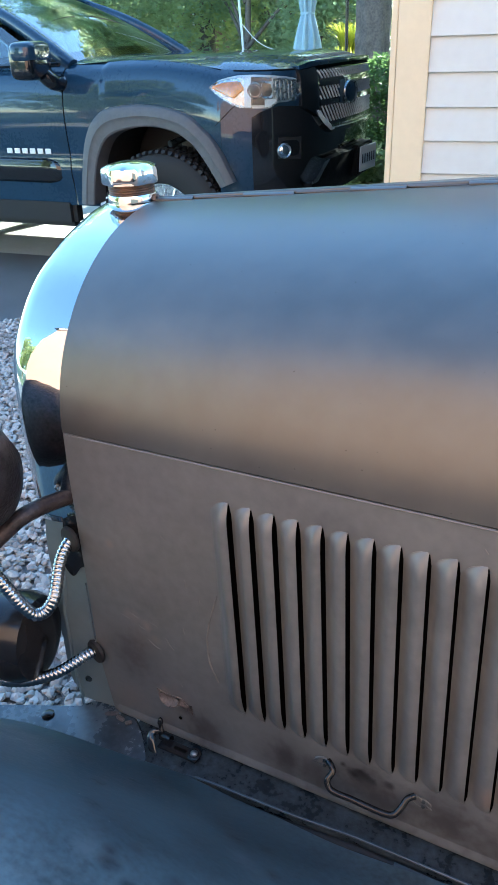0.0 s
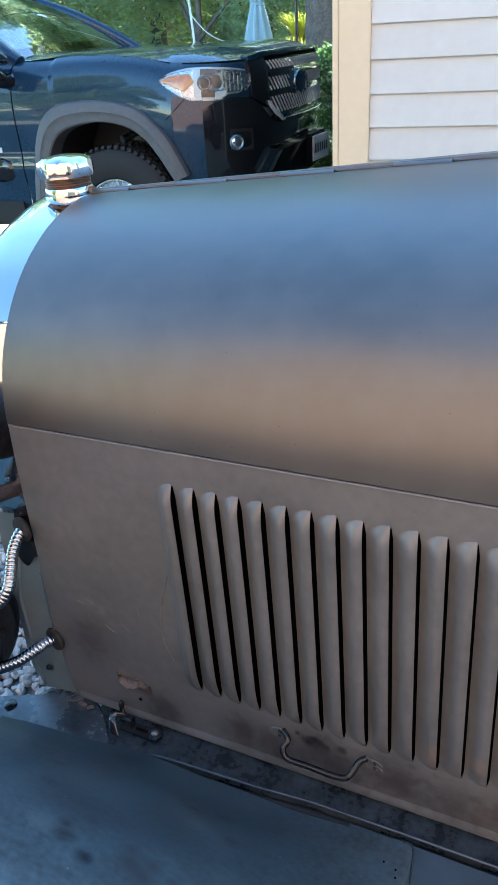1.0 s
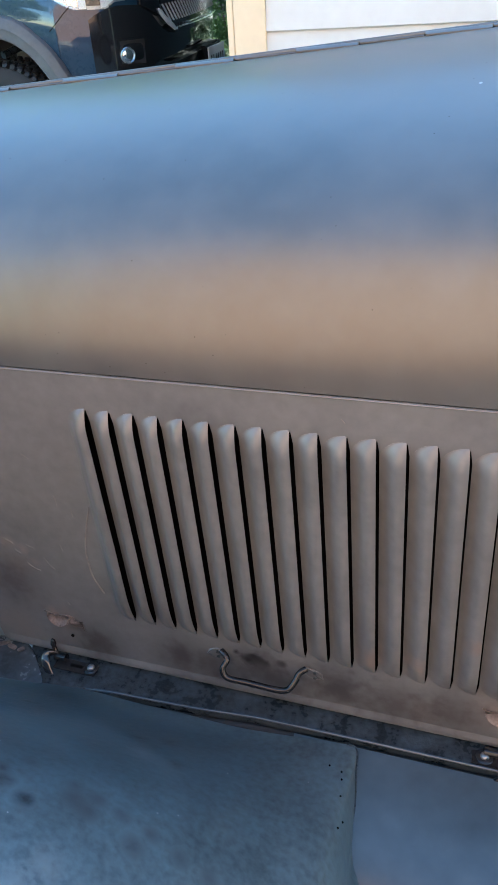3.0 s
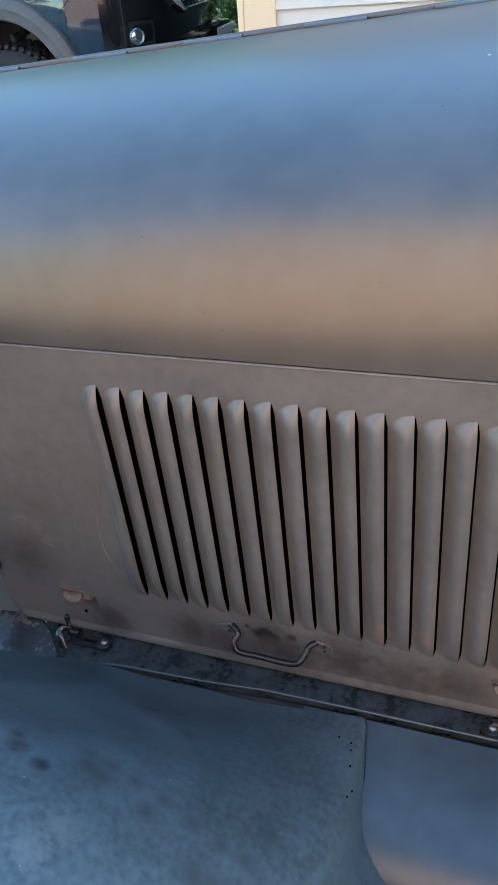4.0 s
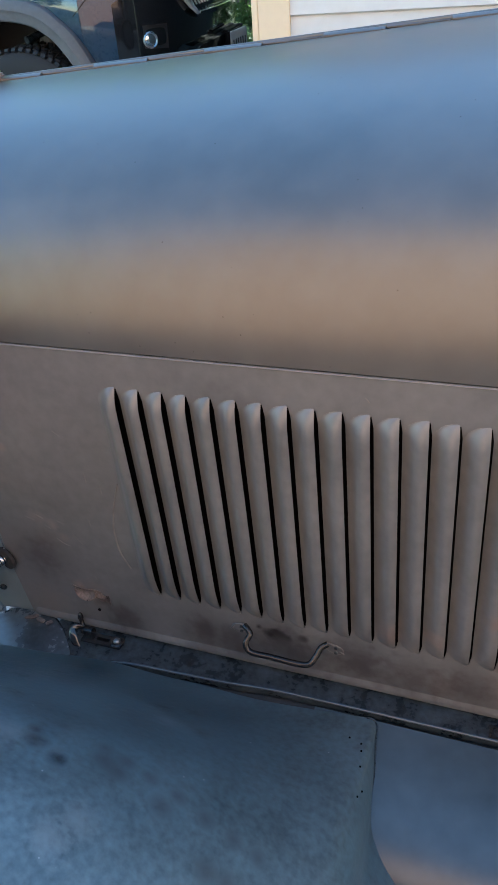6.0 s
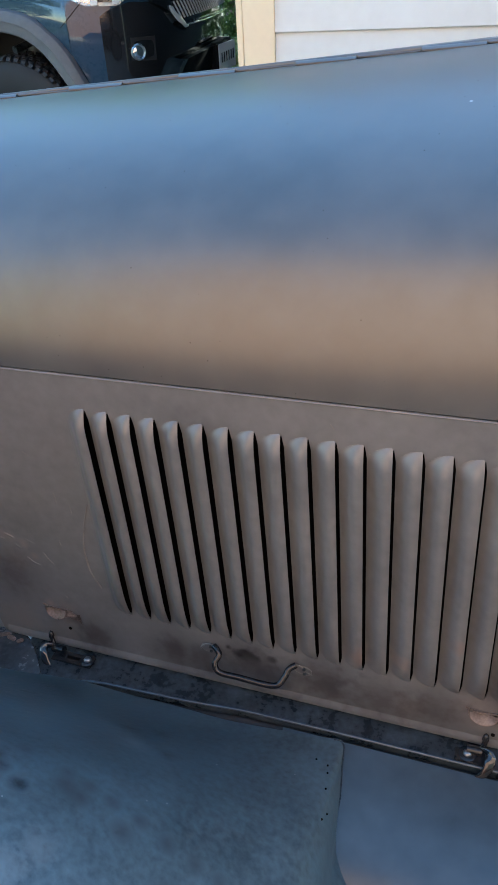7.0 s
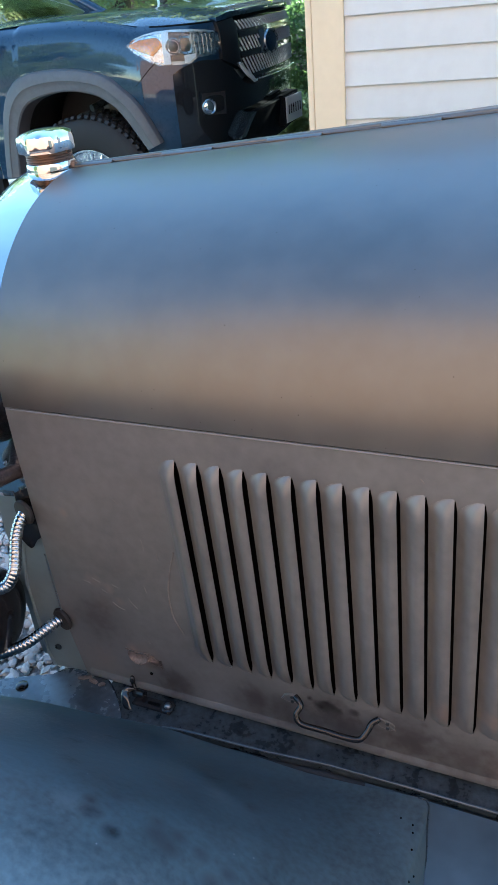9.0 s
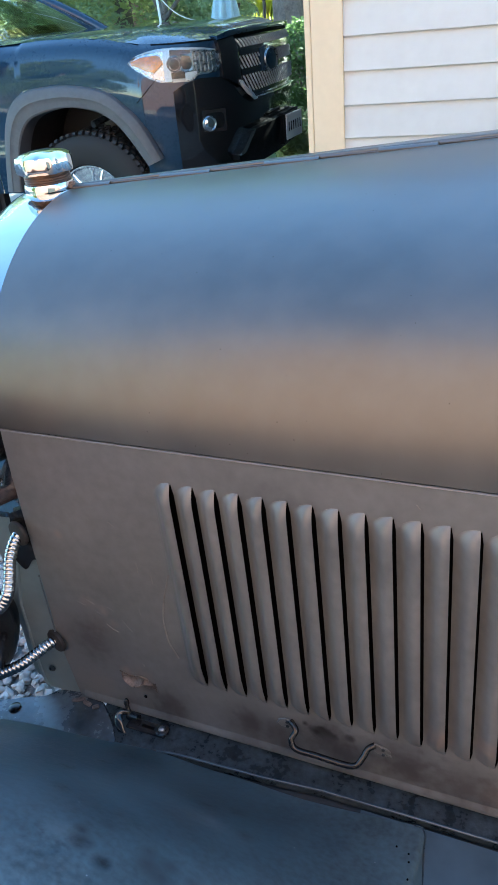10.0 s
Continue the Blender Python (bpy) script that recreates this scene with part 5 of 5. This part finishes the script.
em = turned([(0.066, 0.0), (0.074, 0.008), (0.071, 0.020), (0.062, 0.016), (0.061, 0.004)], (0, 0, 0), (0, 0, 1), 40)
bmesh.ops.scale(em, vec=(1.12, 0.90, 1), verts=em.verts)
bmesh.ops.transform(em, matrix=Matrix.Translation(on_nose(s_nose(-0.13), 1.037, 0.026)) @ pose(0, 0, 0, 90, 0, 78), verts=em.verts)
badge = part("badge", em, M_PLATED, gr, "plain oval badge")
bl = turned([(0.066, 0.006), (0.05, 0.012), (0.0, 0.014)], (0, 0, 0), (0, 0, 1), 32)
bmesh.ops.scale(bl, vec=(1.12, 0.90, 1), verts=bl.verts)
bmesh.ops.transform(bl, matrix=Matrix.Translation(on_nose(s_nose(-0.13), 1.037, 0.030)) @ pose(0, 0, 0, 90, 0, 78), verts=bl.verts)
part("badge_core", bl, M_TRUCK, badge, "dark blue badge centre")
part("badge_bracket", nose_patch([(s_nose(-0.27), 1.105), (s_nose(-0.19), 1.110)], [(s_nose(-0.27), 0.985), (s_nose(-0.19), 0.975)], 0.024, 4, 5), M_TRUCK, gr)
# raised cowl round the grille
C0 = 1.425
cowl = part("grille_cowl", nose_patch([(C0, 1.196), (s_nose(-0.62), 1.214), (s_nose(-0.3), 1.222), (s_nose(0.3), 1.220), (s_nose(0.62), 1.208)], [(C0, 1.178), (G0 - 0.02, 1.190), (s_nose(0), 1.198), (s_nose(0.62), 1.184)], 0.034, 40, 4, crown=0.006), M_TRUCK, truck, "raised glossy cowl round the grille")
part("cowl_limb", nose_patch([(C0, 1.190), (G0 - 0.012, 1.194)], [(C0, 1.000), (G0 - 0.012, 0.935)], 0.024, 8, 8, crown=0.008), M_GLOSSB, cowl, "gloss black limb beside the grille")
# fog lamp in its pocket
pk = part("fog_pocket", nose_patch([(1.278, 0.862), (1.432, 0.858)], [(1.285, 0.735), (1.440, 0.722)], 0.014, 10, 4), M_GLOSSB, truck, "black fog lamp pocket")
part("pocket_face", nose_patch([(1.288, 0.852), (1.424, 0.848)], [(1.295, 0.745), (1.432, 0.732)], 0.017, 10, 6, crown=-0.008), M_RUBBER, pk)
p, n = at_len(1.318)
part("fog_lamp", turned([(0.036, -0.01), (0.040, 0.010), (0.035, 0.016), (0.029, 0.010)], on_nose(1.318, 0.784, 0.014), (n[0], n[1], 0), 32), M_PLATED, pk)
part("fog_bowl", turned([(0.030, 0.010), (0.020, 0.016), (0.0, 0.020)], on_nose(1.318, 0.784, 0.014), (n[0], n[1], 0), 32), M_LENSIN, pk, "bright round fog lamp")
# bumper: lower black bar with a bright edge, and the plate on its bracket
lowb = part("bumper", nose_patch([(1.50, 0.600), (1.56, 0.640), (1.62, 0.690), (1.70, 0.705), (s_nose(0.1), 0.715), (s_nose(0.5), 0.70), (s_nose(0.7), 0.60)], [(1.50, 0.565), (1.56, 0.53), (1.62, 0.50), (s_nose(0.5), 0.49), (s_nose(0.7), 0.49)], 0.055, 30, 5), M_TRIMB, truck, "black front bumper with a bright corner edge")
part("bumper_edge", nose_patch([(1.500, 0.600), (1.545, 0.648), (1.590, 0.694), (1.655, 0.706)], [(1.500, 0.588), (1.545, 0.592), (1.590, 0.648), (1.655, 0.698)], 0.063, 10, 3), M_LENSIN, lowb, "bright bumper corner edge")
plate = part("number_plate", block(0.28, 0.010, 0.150, (0, 0, 0), 0.003, turn=None), M_WHITE, truck, "white number plate with dark plain bars")
plate.matrix_basis = pose(0.985, 0.10, 0.640, 0, 0, 90 - 6)
for k in range(6):
    b = part("plate_bar", block(0.012, 0.003, 0.055, (-0.10 + 0.04 * k, 0.0, 0), 0.001), M_SHELF, plate)
    b.location = (0, -0.0065, 0)
part("plate_bracket", block(0.05, 0.32, 0.18, (0.945, 0.10, 0.635), 0.01), M_TRIMB, truck)

# cab: pillars, glass, roof, mirror
WB = [(-0.605, -0.775, 1.236), (-0.54, 0.0, 1.262), (-0.605, 0.775, 1.236)]
WT = [(-1.37, -0.620, 1.600), (-1.28, 0.0, 1.655), (-1.37, 0.620, 1.600)]


def arc3(a, t):
    a, b, c = [Vector(v) for v in a]
    return a * (1 - t) ** 2 + (b * 2 - (a + c) * 0.5) * 2 * t * (1 - t) + c * t * t


rows = [[tuple(arc3(WB, t) * (1 - u) + arc3(WT, t) * u + Vector((0.02, 0, 0.03)) * math.sin(u * math.pi)) for t in np.linspace(0.015, 0.985, 20)] for u in np.linspace(0, 1, 10)]
ws = part("windscreen", sheet(rows), M_WIND, truck, "windscreen reflecting leaves and sky", thick=0.005)
ws.visible_shadow = False
for sg in (-1, 1):
    pil = [(-0.56, 0.790 * sg, 1.222), (-0.77, 0.758 * sg, 1.345), (-1.04, 0.697 * sg, 1.480), (-1.37, 0.632 * sg, 1.600)]
    part("pillar", tube(spline(pil, 6), 0.040, 14), M_TRUCK, truck)
    rows = []
    for u in np.linspace(0, 1, 8):
        yb = 0.845 - 0.215 * u**1.1
        z = 1.235 + 0.36 * u
        x0 = -0.67 - 0.72 * u
        rows.append([(x, yb * sg, z) for x in np.linspace(x0, -2.55 + 0.25 * u, 12)])
    sw = part("side_window", sheet(rows), M_WIND, truck, "dark tinted side window", thick=0.004)
    sw.visible_shadow = False
    part("window_trim", tube([(-0.60, 0.862 * sg, 1.232), (-2.6, 0.862 * sg, 1.232)], 0.012, 8), M_GLOSSB, truck)
    part("centre_pillar", tube([(-1.62, 0.85 * sg, 1.22), (-1.60, 0.63 * sg, 1.60)], 0.05, 10), M_TRUCK, truck)
rows = [[(x, y, z + 0.05 * (1 - (y / 0.63) ** 2)) for y in np.linspace(-0.63, 0.63, 16)] for x, z in ((-1.29, 1.602), (-1.5, 1.632), (-1.9, 1.645), (-2.4, 1.625), (-2.62, 1.59))]
part("roof", sheet(rows), M_TRUCK, truck, thick=0.03)
part("cab_back", block(0.06, 1.5, 1.1, (-2.62, 0, 1.05), 0.02), M_TRUCK, truck)
part("bed", block(1.75, 1.70, 0.75, (-3.50, 0, 0.85), 0.03), M_TRUCK, truck)
part("dashboard", block(0.45, 1.45, 0.16, (-0.90, 0, 1.17), 0.04), M_RUBBER, truck)
part("cab_floor", block(2.0, 1.6, 0.1, (-1.6, 0, 0.60)), M_RUBBER, truck)
for sg in (-0.38, 0.38):
    part("seat_back", block(0.16, 0.50, 0.75, (-1.75, sg, 1.15), 0.05), M_RUBBER, truck)
part("steering_wheel", turned([(0.17, 0), (0.19, 0.012), (0.17, 0.024), (0.155, 0.012), (0.17, 0)], (-1.10, 0.38, 1.22), (-0.85, 0, 0.5), 24), M_RUBBER, truck)
part("underbody", block(4.6, 1.0, 0.14, (-1.75, 0, 0.60), 0.02), M_RUBBER, truck)
mir = part("door_mirror", pebble(0.16, 0.26, 0.19, (-0.665, -1.040, 1.255), 4.5, pose(0, 0, 0, 0, 0, 8)), M_GLOSSB, truck, "black boxy door mirror on a stalk")
part("mirror_cap", pebble(0.15, 0.268, 0.12, (-0.657, -1.040, 1.298), 4.0, pose(0, 0, 0, 0, 0, 8)), M_TRUCK, mir)
part("mirror_stalk", tube(spline([(-0.64, -0.985, 1.20), (-0.605, -0.945, 1.150), (-0.60, -0.875, 1.135)], 6), [0.045] * 12 + [0.05], 12), M_GLOSSB, mir)

# ---- garden behind the truck ----
plain("lawn", -60, 60, 6.6, 60, 0.012, M_LEAFD, "shaded lawn and planting ground", "lawn")
plain("lawn_behind", -60, -3.2, -60, -3.25, 0.012, M_LEAF, "sunny lawn beyond the drive", "lawn")
# drive out of view, its pale tone lifts the hood's lower reflections
plain("unseen_pale_drive", -14.0, 9, -2.895, -1.40, 0.010, material("pale_bounce_gravel", (0.50, 0.44, 0.37), 0.9, vary=0.2, scale=3, fine=120, bump=0.5, bump_scale=160), "unseen pale drive bouncing light onto the car's side", "drive")


def leaf_cloud(rng, centres, n, size, flat=0.5, droop=0.0):
    """n small folded leaves scattered through balls (x, y, z, r)."""
    c = np.array(centres, float)
    w = c[:, 3] ** 2
    pick = rng.choice(len(c), n, p=w / w.sum())
    d = rng.normal(size=(n, 3))
    d /= np.linalg.norm(d, axis=1)[:, None]
    rad = c[pick, 3] * rng.uniform(0.35, 1.0, n) ** 0.6
    pos = c[pick, :3] + d * rad[:, None]
    pos[:, 2] = np.maximum(pos[:, 2], 0.03)
    a = rng.normal(size=(n, 3))
    a[:, 2] = a[:, 2] * flat - droop
    a /= np.linalg.norm(a, axis=1)[:, None]
    b = np.cross(a, rng.normal(size=(n, 3)))
    b /= np.linalg.norm(b, axis=1)[:, None]
    s = (size * rng.uniform(0.6, 1.3, n))[:, None]
    v = np.empty((n, 4, 3))
    v[:, 0], v[:, 1], v[:, 2], v[:, 3] = pos - a * s, pos + b * s * 0.45, pos + a * s, pos - b * s * 0.45
    return v.reshape(-1, 3)


def leaf_part(name, verts, mat, parent=None, label=""):
    me = bpy.data.meshes.new(name)
    n = len(verts) // 4
    me.from_pydata(verts.tolist(), [], np.arange(4 * n).reshape(n, 4).tolist())
    me.materials.append(mat)
    ob = new(name, me)
    if parent is not None:
        ob.parent = parent
    return ob


def tree(x, y, height, spread, seed, n, size, mat, label, trunk=0.16, low=0.25, name="tree"):
    rng = np.random.RandomState(seed)
    t = thing(name, label, "tree", pose(x, y, 0))
    h0 = height * low
    pts = [(0, 0, 0), (0.03, 0.02, h0 * 0.5), (-0.02, 0.05, h0), (0.05, 0.0, height * 0.6), (0.0, 0.0, height * 0.92)]
    part("trunk", tube(spline(pts, 5), [trunk * (1 - 0.85 * k / 20) for k in range(21)], 12), M_BARK, t)
    balls = []
    for k in range(22):
        a = rng.uniform(0, math.tau)
        hz = rng.uniform(h0, height * 0.9)
        rr = spread * (1 - 0.55 * abs(hz / height - 0.45)) * rng.uniform(0.25, 0.95)
        tip = (rr * math.cos(a), rr * math.sin(a), hz)
        if k < 9:
            base = (0, 0, max(h0 * 0.8, hz - 0.9))
            mid = (tip[0] * 0.5, tip[1] * 0.5, (base[2] + tip[2]) / 2 + 0.1)
            part("limb", tube(spline([base, mid, tip], 4), [trunk * 0.35 * (1 - 0.8 * j / 8) for j in range(9)], 7), M_BARK, t)
        balls.append((*tip, spread * rng.uniform(0.22, 0.42)))
    leaf_part("crown", leaf_cloud(rng, balls, n, size), mat, t)
    return t


tree(-4.3, 11.2, 4.0, 1.9, 1, 30000, 0.040, M_LEAF, "leafy green tree with drooping sunlit boughs", 0.10, 0.10)
tree(-7.2, 11.8, 3.7, 2.2, 2, 28000, 0.043, M_LEAFD, "dense dark green tree at the garden edge", 0.15, 0.08)
tree(-2.9, 13.4, 4.8, 2.2, 3, 26000, 0.048, M_LEAF, "tree with bright sunlit leaves", 0.14, 0.12)
tree(-10.6, 13.0, 4.4, 2.5, 4, 13000, 0.08, M_LEAFD, "tall dark tree behind the drive", 0.2, 0.1)
tree(0.5, 15.0, 5.5, 2.8, 6, 22000, 0.08, M_LEAFD, "tall shaded tree behind the house", 0.25, 0.1)
tree(-5.4, 16.0, 5.0, 3.0, 7, 13000, 0.09, M_LEAFD, "tall shaded tree in the back row", 0.25, 0.05)
tree(-14.0, 17.0, 6.5, 3.2, 8, 16000, 0.1, M_LEAFD, "tall shaded tree in the back row", 0.25, 0.1)
tree(-6.6, 15.0, 13.0, 3.6, 31, 25000, 0.10, M_LEAF, "tall airy tree with sunlit leaves", 0.2, 0.3)
tree(-3.9, 19.0, 14.0, 3.6, 32, 25000, 0.11, M_LEAF, "tall airy tree with sunlit leaves", 0.22, 0.25)
tree(-11.5, 18.0, 14.0, 4.0, 33, 22000, 0.10, M_LEAF, "tall airy tree with sunlit leaves", 0.22, 0.25)
# hidden by the house; added to keep sun off the truck's front
tree(3.7, 14.5, 9.5, 2.4, 34, 26000, 0.09, M_LEAFD, "unseen dense tree added behind the house to block sun", 0.25, 0.3)
tree(-15.5, 15.5, 13.0, 3.8, 35, 24000, 0.10, M_LEAF, "tall airy tree with sunlit leaves", 0.22, 0.25)
tree(-9.2, 22.0, 17.0, 4.2, 36, 26000, 0.12, M_LEAF, "tall airy tree with sunlit leaves", 0.25, 0.25)
tree(11.0, 7.0, 8.0, 3.4, 9, 16000, 0.1, M_LEAF, "broad green tree across the yard", 0.25, 0.25)
tree(-7.6, -5.6, 6.8, 2.3, 10, 16000, 0.09, M_LEAFD, "green tree on the far lawn", 0.25, 0.25)
tree(-10.0, -7.5, 7.5, 3.0, 11, 14000, 0.1, M_LEAFD, "green tree on the far lawn", 0.25, 0.25)


def big_trunk():
    t = thing("old_tree", "thick grey furrowed tree trunk by the patio", "tree", pose(-1.83, 8.6, 0))
    rng = np.random.RandomState(3)
    rows = []
    for k in range(40):
        z = k / 39 * 4.6
        r0 = 0.185 + 0.10 * math.exp(-z / 0.25)
        rows.append([((r0 * (1 + 0.07 * math.sin(7 * a + z) + 0.05 * math.sin(13 * a - 2 * z) + rng.uniform(-0.03, 0.03))) * math.cos(a), r0 * (1 + 0.07 * math.sin(7 * a + z)) * math.sin(a), z) for a in (j * math.tau / 30 for j in range(30))])
    part("trunk", sheet(rows, close_v=True), M_BARK, t)
    # unseen crown, set low so that it shades the truck's hood
    balls = [(rng.uniform(-2, 2), rng.uniform(-1, 2), rng.uniform(3.7, 5.0), rng.uniform(0.5, 0.9)) for _ in range(16)]
    leaf_part("crown", leaf_cloud(rng, balls, 16000, 0.09), M_LEAFD, t)


big_trunk()


def umbrella(x, y):
    u = thing("patio_umbrella", "closed pale blue patio umbrella tied at its middle", "umbrella", pose(x, y, 0))
    part("pole", tube([(0, 0, 0.0), (0, 0, 2.75)], 0.02, 12), M_WHITE, u)
    rows = []
    for z, r in spline([(1.10, 0.155), (1.20, 0.150), (1.36, 0.120), (1.52, 0.082), (1.58, 0.070), (1.66, 0.085), (1.9, 0.10), (2.3, 0.08), (2.7, 0.02)], 4):
        rows.append([(r * (1 + 0.22 * math.cos(8 * a)) * math.cos(a), r * (1 + 0.22 * math.cos(8 * a)) * math.sin(a), z) for a in (j * math.tau / 64 for j in range(64))])
    can = part("canopy", sheet(rows, close_v=True), M_CANVAS, u, smooth=80)
    part("tie", turned([(0.083, -0.012), (0.086, 0), (0.083, 0.012)], (0, 0, 1.58), (0, 0, 1), 24), M_CANVAS, can)
    part("base", turned([(0.25, 0.0), (0.25, 0.06), (0.05, 0.09), (0.03, 0.3)], (0, 0, 0), (0, 0, 1), 24), M_SHELF, u)


umbrella(-2.70, 9.0)
pole = part("flag_pole", tube([(-3.44, 9.0, 0.0), (-3.555, 9.0, 1.7), (-3.72, 9.0, 4.2)], 0.0145, 12), M_WHITE)
tagged(pole, "thin white leaning pole in the garden", "pole")
cord = part("cord", tube(spline([(-3.53, 9.0, 1.50), (-3.35, 9.0, 1.32), (-3.15, 9.0, 1.22), (-2.85, 9.0, 1.17)], 6), 0.006, 6), M_WHITE)
tagged(cord, "pale slack cord tied to the pole", "cord")
post = part("iron_post", tube([(-2.04, 8.3, 0.0), (-2.06, 8.3, 2.6)], 0.018, 10), M_BLACK)
tagged(post, "thin dark iron post by the tree", "post")


def shrub(x, y, r, h, seed, n, size, mat, label, name="shrub"):
    rng = np.random.RandomState(seed)
    t = thing(name, label, "shrub", pose(x, y, 0))
    balls = [(rng.uniform(-r, r) * 0.6, rng.uniform(-r, r) * 0.6, rng.uniform(0.15, h - 0.2), rng.uniform(0.5, 0.8) * r * 0.7) for _ in range(12)]
    for k in range(5):
        a = rng.uniform(0, math.tau)
        part("stem", tube([(0, 0, 0), (0.2 * r * math.cos(a), 0.2 * r * math.sin(a), h * 0.4), (0.5 * r * math.cos(a), 0.5 * r * math.sin(a), h * 0.75)], [0.015, 0.01, 0.004], 6), M_BARK, t)
    leaf_part("foliage", leaf_cloud(rng, balls, n, size), mat, t)


shrub(-1.15, 6.1, 0.45, 1.40, 21, 11000, 0.022, M_HEDGE, "dense dark green clipped shrub")
shrub(-0.95, 5.35, 0.36, 0.72, 22, 6000, 0.03, M_LEAFD, "low bright green shrub")
# added behind the house, out of view, as dark matter for reflections
shrub(0.6, 8.4, 1.5, 3.4, 27, 16000, 0.05, M_HEDGE, "unseen dark hedge darkening the truck's front reflections")
shrub(-4.3, 9.8, 0.7, 1.1, 23, 9000, 0.035, M_LEAFD, "green shrub under the trees")
shrub(-5.6, 9.6, 0.9, 1.3, 24, 9000, 0.035, M_LEAFD, "green shrub under the trees")
shrub(-3.0, 10.6, 0.7, 1.25, 25, 8000, 0.035, M_LEAF, "green shrub behind the umbrella")
shrub(-1.3, 10.8, 1.1, 2.2, 26, 9000, 0.05, M_LEAFD, "dark shrub behind the old tree")


def grass_clump(x, y, z0, r, h, n, seed, label):
    rng = np.random.RandomState(seed)
    bm = bmesh.new()
    for k in range(n):
        a = rng.uniform(0, math.tau)
        l, lean = h * rng.uniform(0.7, 1.15), rng.uniform(0.2, 1.0) * r
        w = rng.uniform(0.008, 0.014)
        b = Vector((rng.uniform(-0.06, 0.06), rng.uniform(-0.06, 0.06), z0))
        d = Vector((math.cos(a), math.sin(a), 0))
        sd = Vector((-d.y, d.x, 0)) * w
        pts = [b, b + d * lean * 0.35 + Vector((0, 0, l * 0.6)), b + d * lean * 0.75 + Vector((0, 0, l * 0.9)), b + d * lean * 1.1 + Vector((0, 0, l * 0.82))]
        ws_ = [1, 0.9, 0.6, 0.05]
        vs = [(bm.verts.new(p - sd * q), bm.verts.new(p + sd * q)) for p, q in zip(pts, ws_)]
        for (p, q), (s, u) in zip(vs, vs[1:]):
            bm.faces.new((p, q, u, s))
    ob = part("ornamental_grass", bm, M_GRASSY, recalc=False)
    ob.location = (x, y, 0)
    tagged(ob, label, "plant")


grass_clump(-2.35, 9.6, 1.14, 0.42, 0.34, 160, 1, "yellow-green ornamental grass in a raised bed")
grass_clump(-2.10, 9.7, 1.14, 0.36, 0.32, 140, 2, "yellow-green ornamental grass in a raised bed")
for k, gx in enumerate((-2.47, -2.30, -2.16)):
    grass_clump(gx, 8.9, 0.75, 0.12, 0.46, 26, 5 + k, "upright yellow-green blades by the patio")


def raised_bed():
    b = thing("raised_bed", "weathered wooden raised planting bed", "planter", pose(-2.25, 9.65, 0))
    for k in range(7):
        part("plank", block(1.5, 0.03, 0.155, (0, -0.30, 0.085 + 0.163 * k), 0.006), M_EMPTYW, b)
    for sx in (-0.74, 0.74):
        part("post", block(0.07, 0.07, 1.20, (sx, -0.27, 0.60), 0.006), M_EMPTYW, b)
    part("soil", block(1.44, 0.55, 1.10, (0, 0.0, 0.555)), M_GRAVELBED, b)


raised_bed()


def patio_chair(x, y, turn):
    c = thing("patio_chair", "grey metal patio chair with a fanned back", "chair", pose(x, y, 0, 0, 0, turn))
    for k in range(7):
        a = radians(-24 + 8 * k)
        part("slat", tube([(0.13 * math.sin(a) * 1.2, 0.22, 0.46), (0.42 * math.sin(a), 0.30, 0.46 + 0.62 * math.cos(a))], 0.008, 8), M_BOLT, c)
    part("back_frame", tube(spline([(-0.20, 0.22, 0.44), (-0.22, 0.28, 0.85), (-0.12, 0.31, 1.07), (0.0, 0.315, 1.11), (0.12, 0.31, 1.07), (0.22, 0.28, 0.85), (0.20, 0.22, 0.44)], 6), 0.012, 8), M_BOLT, c)
    part("seat", block(0.44, 0.44, 0.03, (0, 0, 0.44), 0.01), M_BOLT, c)
    for sx in (-0.19, 0.19):
        for sy in (-0.19, 0.19):
            part("leg", tube([(sx, sy, 0.43), (sx * 1.15, sy * 1.15, 0.0)], 0.012, 8), M_BOLT, c)


patio_chair(-1.80, 8.05, 160)


def pot(x, y, z, r, h, label):
    p = part("plant_pot", turned([(r * 0.7, 0), (r, h * 0.85), (r * 1.08, h * 0.86), (r * 1.08, h), (r * 0.95, h), (r * 0.9, h * 0.8), (0, h * 0.8)], (x, y, z), (0, 0, 1), 24), M_RUST)
    tagged(p, label, "plant pot")


pot(-2.72, 9.42, 1.19, 0.085, 0.15, "brown clay plant pot on the raised bed")
far = thing("far_house", "far red-brown house behind the trees", "house", pose(-9.5, 24, 0))
part("wall", block(7, 5, 4.2, (0, 0, 2.1)), M_WALLDARK, far)
rows = [[(-3.8, -2.9, 4.1), (3.8, -2.9, 4.1)], [(-3.8, 0, 6.0), (3.8, 0, 6.0)], [(-3.8, 2.9, 4.1), (3.8, 2.9, 4.1)]]
part("roof", sheet(rows), M_ASPHALT, far, thick=0.06)
for wx in (-2, 0.2, 2.3):
    wn = part("window", block(0.9, 0.06, 1.2, (wx, -2.52, 2.2), 0.01), M_WHITE, far)
    part("pane", block(0.74, 0.02, 1.04, (wx, -2.56, 2.2)), M_GLOSSB, wn)
